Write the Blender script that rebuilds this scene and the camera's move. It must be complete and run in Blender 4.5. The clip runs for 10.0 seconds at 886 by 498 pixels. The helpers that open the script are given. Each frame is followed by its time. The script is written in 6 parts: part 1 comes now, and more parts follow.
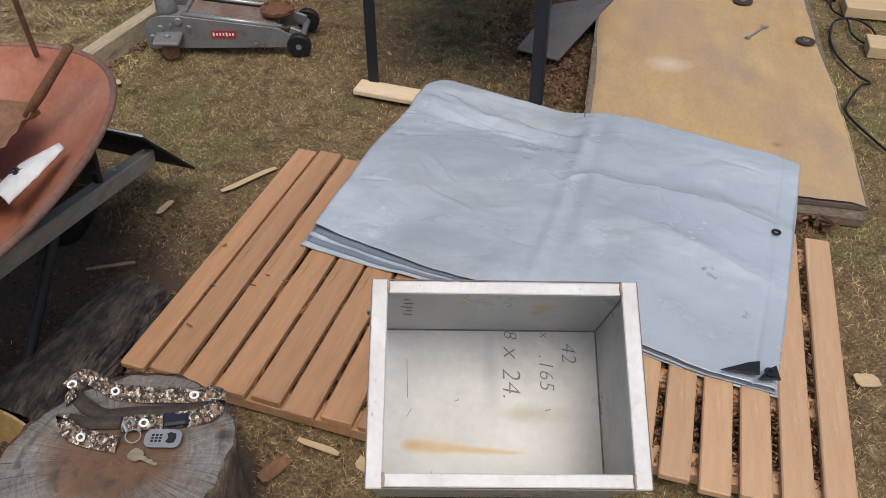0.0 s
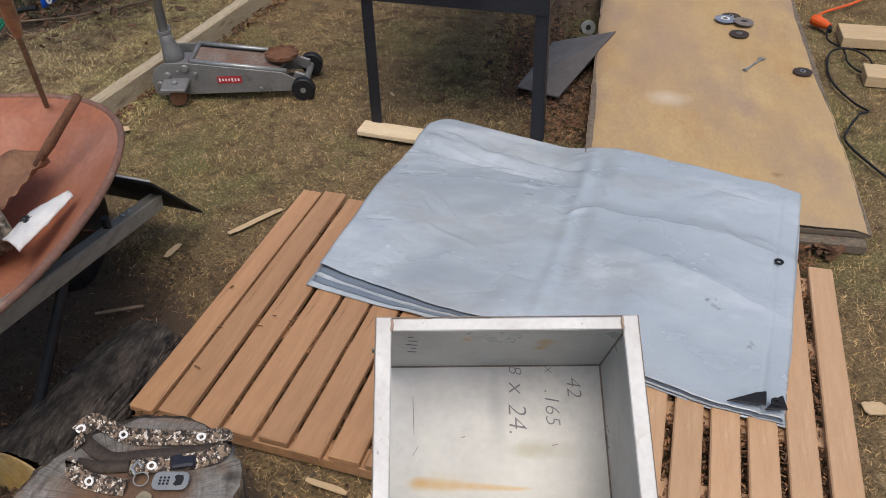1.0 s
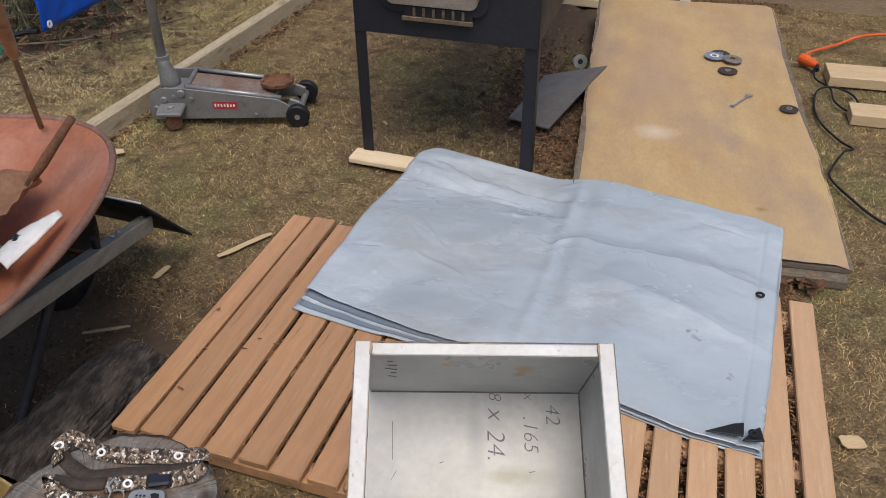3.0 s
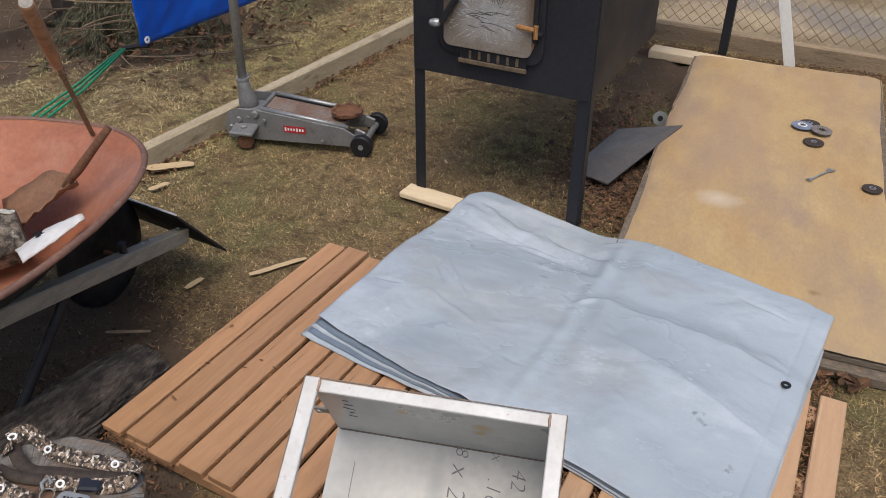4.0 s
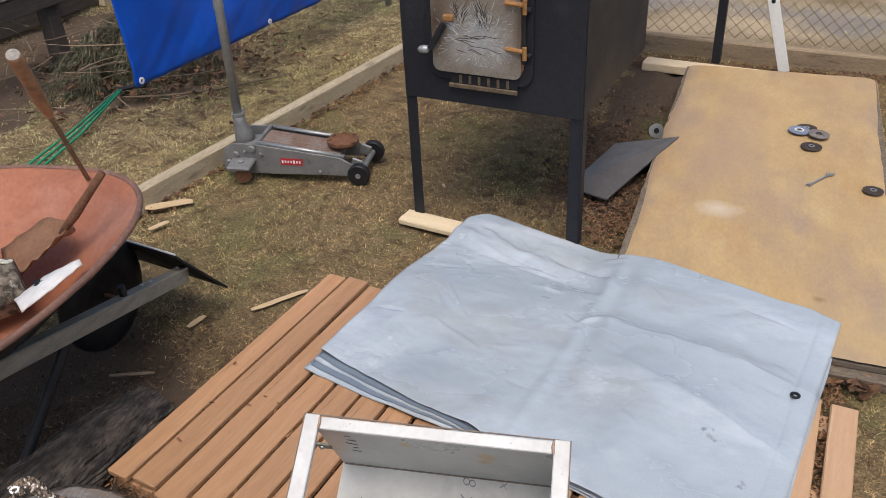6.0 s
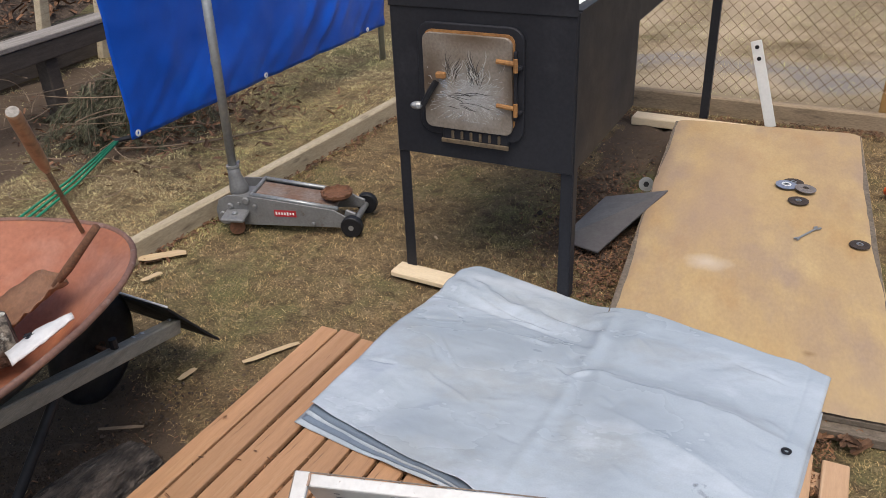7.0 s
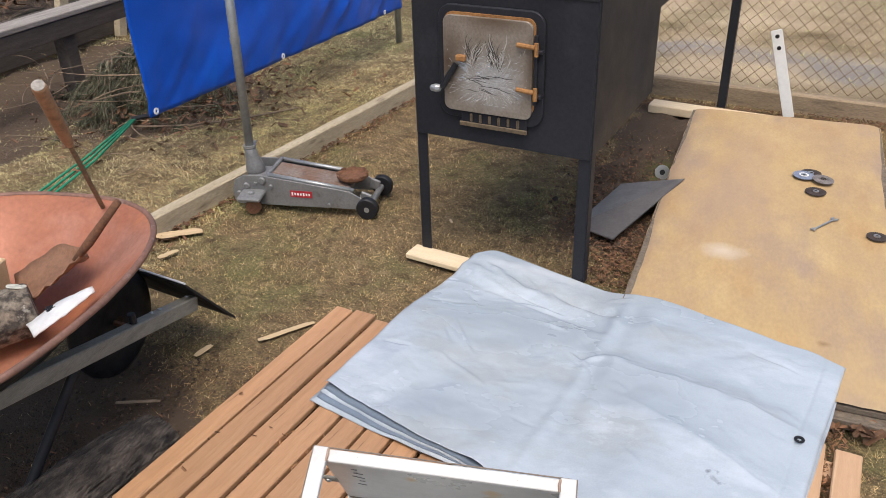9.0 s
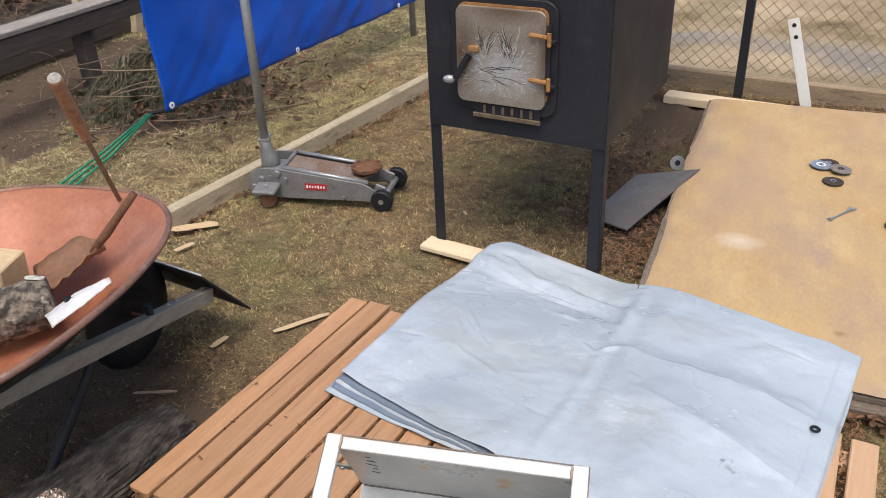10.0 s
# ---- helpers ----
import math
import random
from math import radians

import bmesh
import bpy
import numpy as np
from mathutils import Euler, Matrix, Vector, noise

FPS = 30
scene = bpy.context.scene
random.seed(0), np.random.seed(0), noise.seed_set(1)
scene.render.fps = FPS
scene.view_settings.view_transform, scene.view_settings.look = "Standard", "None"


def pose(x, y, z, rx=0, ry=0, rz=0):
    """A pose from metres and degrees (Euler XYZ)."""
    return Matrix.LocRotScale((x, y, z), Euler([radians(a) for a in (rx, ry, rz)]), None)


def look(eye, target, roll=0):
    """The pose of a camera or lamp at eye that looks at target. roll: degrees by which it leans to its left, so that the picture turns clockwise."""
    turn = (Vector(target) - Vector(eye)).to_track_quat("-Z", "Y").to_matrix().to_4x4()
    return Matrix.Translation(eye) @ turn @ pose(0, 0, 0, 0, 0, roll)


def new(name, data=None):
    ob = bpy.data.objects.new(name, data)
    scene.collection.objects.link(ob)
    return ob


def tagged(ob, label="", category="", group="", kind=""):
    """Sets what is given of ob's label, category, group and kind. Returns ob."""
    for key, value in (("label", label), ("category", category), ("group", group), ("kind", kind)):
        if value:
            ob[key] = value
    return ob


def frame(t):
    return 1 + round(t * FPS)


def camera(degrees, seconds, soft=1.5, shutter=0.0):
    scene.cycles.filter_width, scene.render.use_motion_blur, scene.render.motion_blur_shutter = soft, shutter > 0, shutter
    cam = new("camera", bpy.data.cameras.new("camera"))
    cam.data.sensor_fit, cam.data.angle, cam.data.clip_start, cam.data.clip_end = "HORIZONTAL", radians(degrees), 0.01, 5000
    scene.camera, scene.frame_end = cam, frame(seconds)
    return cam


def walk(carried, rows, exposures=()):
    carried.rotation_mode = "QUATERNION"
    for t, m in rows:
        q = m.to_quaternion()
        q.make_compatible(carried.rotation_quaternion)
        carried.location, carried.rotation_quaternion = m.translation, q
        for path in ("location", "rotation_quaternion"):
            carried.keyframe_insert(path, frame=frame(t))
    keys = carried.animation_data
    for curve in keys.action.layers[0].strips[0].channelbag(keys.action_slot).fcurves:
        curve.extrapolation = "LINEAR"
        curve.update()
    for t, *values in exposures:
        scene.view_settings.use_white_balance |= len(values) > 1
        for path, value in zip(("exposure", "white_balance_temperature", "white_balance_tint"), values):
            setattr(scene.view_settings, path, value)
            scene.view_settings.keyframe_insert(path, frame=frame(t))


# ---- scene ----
cam = camera(57.6, 10.0, soft=0.55)
PATH = [
    (0, (0.329, -0.053, 1.598), (0.025, 1.436, 0.298), -0.1),
    (0.5, (0.33, -0.07, 1.607), (-0.007, 1.439, 0.338), -1.3),
    (1, (0.347, -0.064, 1.614), (0.01, 1.476, 0.383), -1.9),
    (1.5, (0.36, -0.075, 1.598), (0.049, 1.446, 0.337), -0.9),
    (2, (0.353, -0.076, 1.603), (0.03, 1.43, 0.327), -1.5),
    (2.5, (0.35, -0.083, 1.619), (0.01, 1.459, 0.392), -1.5),
    (2.7, (0.356, -0.086, 1.621), (0.042, 1.477, 0.414), -1.2),
    (3.8, (0.596, 0.002, 1.634), (0.028, 1.572, 0.534), 1.2),
    (4, (0.672, 0.046, 1.62), (0.037, 1.594, 0.524), 0.3),
    (4.5, (0.754, 0.094, 1.611), (0.066, 1.636, 0.538), -2.8),
    (5, (0.714, 0.073, 1.631), (0.054, 1.633, 0.569), -2.7),
    (5.5, (0.694, 0.074, 1.631), (0.032, 1.635, 0.571), -2.7),
    (6.8, (0.699, 0.072, 1.648), (0.031, 1.671, 0.65), -3.3),
    (7, (0.702, 0.069, 1.657), (0.036, 1.696, 0.704), -2.5),
    (7.5, (0.698, 0.064, 1.667), (0.046, 1.718, 0.75), -1.8),
    (8, (0.709, 0.058, 1.662), (0.022, 1.701, 0.752), -2.6),
    (8.5, (0.692, 0.049, 1.655), (-0.019, 1.659, 0.705), -2.7),
    (9, (0.684, 0.048, 1.651), (0.002, 1.651, 0.669), -1.7),
    (9.5, (0.672, 0.055, 1.646), (-0.022, 1.649, 0.657), -2.4),
    (10, (0.696, 0.042, 1.642), (-0.021, 1.623, 0.65), -2.6),
]
walk(cam, [(t, look(eye, target, roll)) for t, eye, target, roll in PATH],
     [(0, 0.09), (2.7, 0.11), (4, 0.16), (5.5, 0.30), (7, 0.32), (8.5, 0.52), (10, 0.60)])

# ---- light ----
world = bpy.data.worlds.new("overcast_sky")
scene.world = world
world.use_nodes = True
wn = world.node_tree
sky = wn.nodes.new("ShaderNodeTexSky")
sky.sky_type = "NISHITA"
sky.sun_disc = False
sky.sun_elevation = radians(66)
sky.sun_rotation = radians(158)
sky.air_density, sky.dust_density, sky.ozone_density = 1.0, 4.0, 1.0
wn.links.new(sky.outputs["Color"], wn.nodes["Background"].inputs["Color"])
wn.nodes["Background"].inputs["Strength"].default_value = 0.13
sun = new("sun", bpy.data.lights.new("sun", "SUN"))
sun.data.energy, sun.data.angle, sun.data.color = 1.5, radians(35), (1.0, 0.95, 0.88)
sun.matrix_world = look((0, 0, 8), (-1.3, 3.3, 0))


# ---- materials ----
def mat(name, base, rough=0.7, metal=0.0, second=None, scale=8.0, amount=0.6, fine=60.0, fine_amount=0.25, bump=0.2,
        bump_scale=None, stretch=(1, 1, 1), island=0.0, rand=0.0, contrast=(0.35, 0.65), spec=0.5, coords="Object", third=None, third_scale=2.0, third_at=(0.55, 0.7), rough_var=0.12, bump_dist=0.004, extra=()):
    """A surface with colour varied at two scales, worn patches of a third colour, and fine relief."""
    m = bpy.data.materials.new(name)
    m.use_nodes = True
    t = m.node_tree
    n, l = t.nodes, t.links
    b = n["Principled BSDF"]
    tc = n.new("ShaderNodeTexCoord")
    mp = n.new("ShaderNodeMapping")
    mp.inputs["Scale"].default_value = stretch
    l.new(tc.outputs[coords], mp.inputs["Vector"])
    vec = mp.outputs["Vector"]

    def tex(sc, detail=5.0, rg=0.6):
        x = n.new("ShaderNodeTexNoise")
        x.inputs["Scale"].default_value, x.inputs["Detail"].default_value, x.inputs["Roughness"].default_value = sc, detail, rg
        l.new(vec, x.inputs["Vector"])
        return x.outputs["Fac"]

    def ramp(src, lo, hi, a=0.0, z=1.0):
        x = n.new("ShaderNodeMapRange")
        x.inputs["From Min"].default_value, x.inputs["From Max"].default_value = lo, hi
        x.inputs["To Min"].default_value, x.inputs["To Max"].default_value = a, z
        l.new(src, x.inputs["Value"])
        return x.outputs["Result"]

    def mix(fac, a, c, mode="MIX"):
        x = n.new("ShaderNodeMix")
        x.data_type, x.blend_type = "RGBA", mode
        for sock, val in ((x.inputs["Factor"], fac), (x.inputs["A"], a), (x.inputs["B"], c)):
            if isinstance(val, (tuple, float, int)):
                sock.default_value = (*val, 1) if isinstance(val, tuple) else val
            else:
                l.new(val, sock)
        return x.outputs["Result"]

    second = second or tuple(c * 0.6 for c in base)
    big = tex(scale)
    col = mix(ramp(big, contrast[0], contrast[1], 0, amount), base, second)
    if third:
        col = mix(ramp(tex(third_scale, 6), third_at[0], third_at[1]), col, third)
    for colour, sc, lo, hi, most in extra:
        col = mix(ramp(tex(sc, 7.0, 0.65), lo, hi, 0, most), col, colour)
    small = tex(fine, 3.0)
    col = mix(1.0, col, mix(ramp(small, 0.3, 0.7), (1 - fine_amount,) * 3, (1 + fine_amount,) * 3), "MULTIPLY")
    for use, node, out in ((island, "ShaderNodeNewGeometry", "Random Per Island"), (rand, "ShaderNodeObjectInfo", "Random")):
        if use:
            r = n.new(node).outputs[out]
            col = mix(1.0, col, mix(r, (1 - use,) * 3, (1 + use, 1 + use * 0.9, 1 + use * 0.75)), "MULTIPLY")
    l.new(col, b.inputs["Base Color"])
    l.new(ramp(big, 0.3, 0.7, rough - rough_var, rough + rough_var), b.inputs["Roughness"])
    b.inputs["Metallic"].default_value = metal
    b.inputs["Specular IOR Level"].default_value = spec
    if bump:
        bp = n.new("ShaderNodeBump")
        bp.inputs["Strength"].default_value, bp.inputs["Distance"].default_value = bump, bump_dist
        l.new(tex(bump_scale or fine, 5.0), bp.inputs["Height"])
        l.new(bp.outputs["Normal"], b.inputs["Normal"])
    return m


M_GROUND = mat("matted_dry_lawn", (0.19, 0.137, 0.075), 0.95, second=(0.12, 0.086, 0.048), scale=3.0, fine=120, fine_amount=0.5, bump=0.9, bump_scale=60, bump_dist=0.015, spec=0.1, extra=[((0.13, 0.13, 0.055), 1.1, 0.5, 0.62, 0.7), ((0.085, 0.057, 0.036), 2.1, 0.56, 0.68, 0.8), ((0.07, 0.05, 0.03), 11, 0.52, 0.64, 0.75), ((0.30, 0.225, 0.13), 17, 0.56, 0.68, 0.6)])
M_GRASS = mat("straw_blades", (0.52, 0.375, 0.19), 0.8, second=(0.38, 0.27, 0.13), scale=1.7, amount=0.9, fine=26, fine_amount=0.5, bump=0, island=0.7, spec=0.15, extra=[((0.34, 0.30, 0.12), 1.1, 0.50, 0.66, 0.45), ((0.24, 0.155, 0.085), 2.1, 0.55, 0.68, 0.8), ((0.19, 0.125, 0.07), 11, 0.52, 0.64, 0.7), ((0.68, 0.54, 0.32), 17, 0.56, 0.68, 0.7), ((0.12, 0.08, 0.045), 38, 0.55, 0.62, 0.8), ((0.66, 0.54, 0.33), 55, 0.60, 0.67, 0.75)])
M_GRASS_FAR = mat("pale_far_blades", (0.66, 0.57, 0.35), 0.8, second=(0.50, 0.45, 0.235), scale=1.2, amount=0.9, fine=9, fine_amount=0.3, bump=0, island=0.5, spec=0.2, extra=[((0.43, 0.43, 0.18), 0.9, 0.44, 0.58, 0.85), ((0.26, 0.2, 0.13), 3.1, 0.60, 0.70, 0.6), ((0.20, 0.16, 0.08), 24, 0.56, 0.64, 0.8)])
M_SLAT_L = mat("orange_stained_slat", (0.44, 0.248, 0.13), 0.5, second=(0.335, 0.18, 0.09), scale=5, fine=55, stretch=(9, 1, 9), fine_amount=0.07, bump=0.08, rand=0.12, extra=[((0.34, 0.19, 0.11), 1.0, 0.5, 0.62, 0.7), ((0.13, 0.075, 0.045), 6, 0.64, 0.74, 0.7), ((0.47, 0.29, 0.16), 3.2, 0.58, 0.70, 0.7)])
M_SLAT_R = mat("pale_tan_slat", (0.53, 0.335, 0.195), 0.6, second=(0.45, 0.27, 0.15), scale=4, fine=55, stretch=(9, 1, 9), fine_amount=0.05, bump=0.12, rand=0.07, extra=[((0.30, 0.2, 0.14), 2.2, 0.66, 0.75, 0.7), ((0.16, 0.10, 0.07), 7, 0.66, 0.75, 0.7), ((0.60, 0.42, 0.27), 3.2, 0.58, 0.70, 0.6)])
M_TARP = mat("silver_blue_tarp", (0.405, 0.457, 0.505), 0.25, second=(0.315, 0.36, 0.405), scale=2.2, amount=0.9, fine=300, fine_amount=0.05, bump=0.2, bump_scale=11, bump_dist=0.006, rough_var=0.07, spec=0.7, stretch=(0.7, 1.3, 1), extra=[((0.50, 0.55, 0.605), 1.5, 0.50, 0.60, 0.75), ((0.335, 0.36, 0.37), 2.4, 0.53, 0.63, 0.65), ((0.56, 0.61, 0.66), 3.1, 0.60, 0.68, 0.6), ((0.24, 0.27, 0.305), 26, 0.70, 0.76, 0.4)])
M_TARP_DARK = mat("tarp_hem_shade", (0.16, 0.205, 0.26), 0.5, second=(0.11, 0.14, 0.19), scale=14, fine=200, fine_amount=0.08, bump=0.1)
M_BLACK = mat("black_plastic", (0.013, 0.013, 0.015), 0.55, spec=0.35, scale=20, fine=120, bump=0.1)
M_STEEL_BLACK = mat("sooty_black_steel", (0.0185, 0.0192, 0.024), 0.58, spec=0.28, metal=0.1, second=(0.025, 0.0252, 0.029), scale=4, fine=90, fine_amount=0.15, bump=0.12, extra=[((0.046, 0.045, 0.052), 2.4, 0.58, 0.74, 0.7), ((0.10, 0.098, 0.105), 7, 0.69, 0.79, 0.5)])
M_BOXRIM = mat("chipped_white_paint", (0.60, 0.595, 0.58), 0.45, second=(0.50, 0.48, 0.455), scale=9, fine=70, fine_amount=0.06, bump=0.1, extra=[((0.25, 0.19, 0.15), 38, 0.65, 0.71, 0.85), ((0.42, 0.36, 0.29), 12, 0.58, 0.7, 0.6)])
M_BOXIN = mat("grey_white_enamel", (0.47, 0.47, 0.445), 0.35, second=(0.38, 0.38, 0.355), scale=4, fine=50, fine_amount=0.05, bump=0.05, extra=[((0.36, 0.34, 0.25), 5, 0.56, 0.70, 0.75), ((0.34, 0.34, 0.335), 3.4, 0.55, 0.64, 0.6), ((0.22, 0.21, 0.2), 30, 0.7, 0.76, 0.7), ((0.55, 0.55, 0.53), 2.5, 0.5, 0.65, 0.6)])
M_PLY = mat("weathered_yellow_ply", (0.47, 0.325, 0.148), 0.6, second=(0.39, 0.265, 0.15), scale=2.2, amount=0.9, fine=45, stretch=(2.2, 1, 2.2), fine_amount=0.07, bump=0.12, extra=[((0.33, 0.235, 0.17), 0.9, 0.47, 0.62, 0.8), ((0.52, 0.375, 0.185), 1.6, 0.50, 0.68, 0.7), ((0.24, 0.17, 0.12), 4.5, 0.69, 0.78, 0.5), ((0.58, 0.49, 0.40), 3.1, 0.70, 0.78, 0.6), ((0.40, 0.235, 0.10), 1.3, 0.52, 0.64, 0.55)])
M_PLY_EDGE = mat("grey_ply_edge", (0.17, 0.135, 0.10), 0.9, scale=30, fine=80, fine_amount=0.3, bump=0.4, stretch=(1, 1, 12))
M_LUMBER = mat("pale_pine", (0.56, 0.42, 0.25), 0.65, second=(0.46, 0.32, 0.18), scale=6, fine=50, stretch=(1, 8, 8), fine_amount=0.12, bump=0.15)
M_FRESH = mat("fresh_sawn_pine", (0.74, 0.60, 0.40), 0.65, second=(0.66, 0.50, 0.31), scale=5, fine=45, stretch=(1, 8, 8), fine_amount=0.08, bump=0.12)
M_TIMBER = mat("weathered_timber", (0.47, 0.395, 0.275), 0.8, second=(0.31, 0.25, 0.165), scale=3.5, fine=40, stretch=(5, 1, 5), fine_amount=0.2, bump=0.35, third=(0.15, 0.115, 0.08), third_scale=5, third_at=(0.6, 0.72))
M_RUSTRED = mat("rusty_red_barrow_steel", (0.36, 0.135, 0.072), 0.45, metal=0.15, second=(0.28, 0.10, 0.055), scale=3.0, fine=60, fine_amount=0.12, bump=0.12, extra=[((0.50, 0.19, 0.075), 2.2, 0.52, 0.68, 0.8), ((0.13, 0.06, 0.04), 8, 0.62, 0.72, 0.6), ((0.46, 0.27, 0.18), 16, 0.66, 0.74, 0.5), ((0.43, 0.22, 0.155), 1.6, 0.5, 0.64, 0.7)])
M_RUST = mat("flaky_rust", (0.17, 0.075, 0.035), 0.85, second=(0.09, 0.045, 0.028), scale=14, fine=90, fine_amount=0.3, bump=0.5)
M_RAIL = mat("grey_weathered_rail", (0.25, 0.23, 0.185), 0.7, second=(0.16, 0.145, 0.115), scale=7, fine=60, stretch=(8, 1, 8), fine_amount=0.2, bump=0.25)
M_JACK = mat("grey_jack_paint", (0.20, 0.20, 0.198), 0.45, metal=0.15, second=(0.14, 0.14, 0.137), scale=11, fine=90, fine_amount=0.14, bump=0.12, extra=[((0.10, 0.06, 0.04), 10, 0.6, 0.7, 0.8), ((0.25, 0.25, 0.245), 8, 0.62, 0.7, 0.6)])
M_JACKRUST = mat("rusted_jack_arm", (0.19, 0.11, 0.07), 0.7, metal=0.2, second=(0.28, 0.27, 0.25), scale=9, fine=70, fine_amount=0.2, bump=0.25, extra=[((0.07, 0.05, 0.04), 14, 0.58, 0.68, 0.8), ((0.30, 0.13, 0.05), 7, 0.6, 0.7, 0.8)])
M_GALV = mat("galvanised_pipe", (0.36, 0.37, 0.37), 0.42, metal=0.6, second=(0.27, 0.275, 0.27), scale=14, fine=70, fine_amount=0.1, bump=0.08)
M_BLUE = mat("blue_poly_tarp", (0.003, 0.088, 0.54), 0.40, spec=0.3, second=(0.002, 0.068, 0.42), scale=2.5, fine=220, fine_amount=0.05, bump=0.15, bump_scale=9, bump_dist=0.012, extra=[((0.01, 0.13, 0.62), 3.5, 0.55, 0.68, 0.5)])
M_BARK = mat("ridged_bark", (0.085, 0.068, 0.055), 0.95, second=(0.03, 0.024, 0.02), scale=20, amount=1.0, contrast=(0.42, 0.58), fine=60, stretch=(1.6, 0.5, 0.5), fine_amount=0.4, bump=1.0, bump_scale=26, bump_dist=0.03, extra=[((0.17, 0.145, 0.12), 26, 0.6, 0.7, 0.7)])
M_STUMP = mat("weathered_end_grain", (0.20, 0.187, 0.17), 0.85, second=(0.13, 0.12, 0.108), scale=12, amount=0.9, fine=80, fine_amount=0.3, bump=0.8, extra=[((0.33, 0.31, 0.28), 15, 0.62, 0.72, 0.6)])


def blot(m, c, r, colour, most, scale=18.0, lo=0.0, hi=0.8, wobble=0.5):
    """Lays a soft-edged stain, or a painted sheen, of its own shape on a material, at a place in the thing's own
    coordinates.
    """
    t = m.node_tree
    n, l = t.nodes, t.links
    b = n["Principled BSDF"]
    old = b.inputs["Base Color"].links[0].from_socket
    mp, nz, ln, mr, mx = (n.new("ShaderNode" + k) for k in ("Mapping", "TexNoise", "VectorMath", "MapRange", "Mix"))
    mp.inputs["Location"].default_value = tuple(-a / s for a, s in zip(c, r))
    mp.inputs["Scale"].default_value = tuple(1 / s for s in r)
    l.new(n["Texture Coordinate"].outputs["Object"], mp.inputs["Vector"])
    l.new(n["Texture Coordinate"].outputs["Object"], nz.inputs["Vector"])
    nz.inputs["Scale"].default_value, nz.inputs["Detail"].default_value = scale, 6.0
    ln.operation = "LENGTH"
    l.new(mp.outputs[0], ln.inputs[0])
    ad = n.new("ShaderNodeMath")
    ad.operation = "MULTIPLY_ADD"
    l.new(nz.outputs["Fac"], ad.inputs[0])
    ad.inputs[1].default_value = wobble * 2
    l.new(ln.outputs["Value"], ad.inputs[2])
    mr.inputs["From Min"].default_value, mr.inputs["From Max"].default_value = lo + wobble, 1.0 + hi * 0.25 + wobble * 0.6
    mr.inputs["To Min"].default_value, mr.inputs["To Max"].default_value = most, 0.0
    l.new(ad.outputs[0], mr.inputs["Value"])
    mx.data_type = "RGBA"
    l.new(mr.outputs["Result"], mx.inputs["Factor"])
    l.new(old, mx.inputs["A"])
    mx.inputs["B"].default_value = (*colour, 1)
    l.new(mx.outputs["Result"], b.inputs["Base Color"])




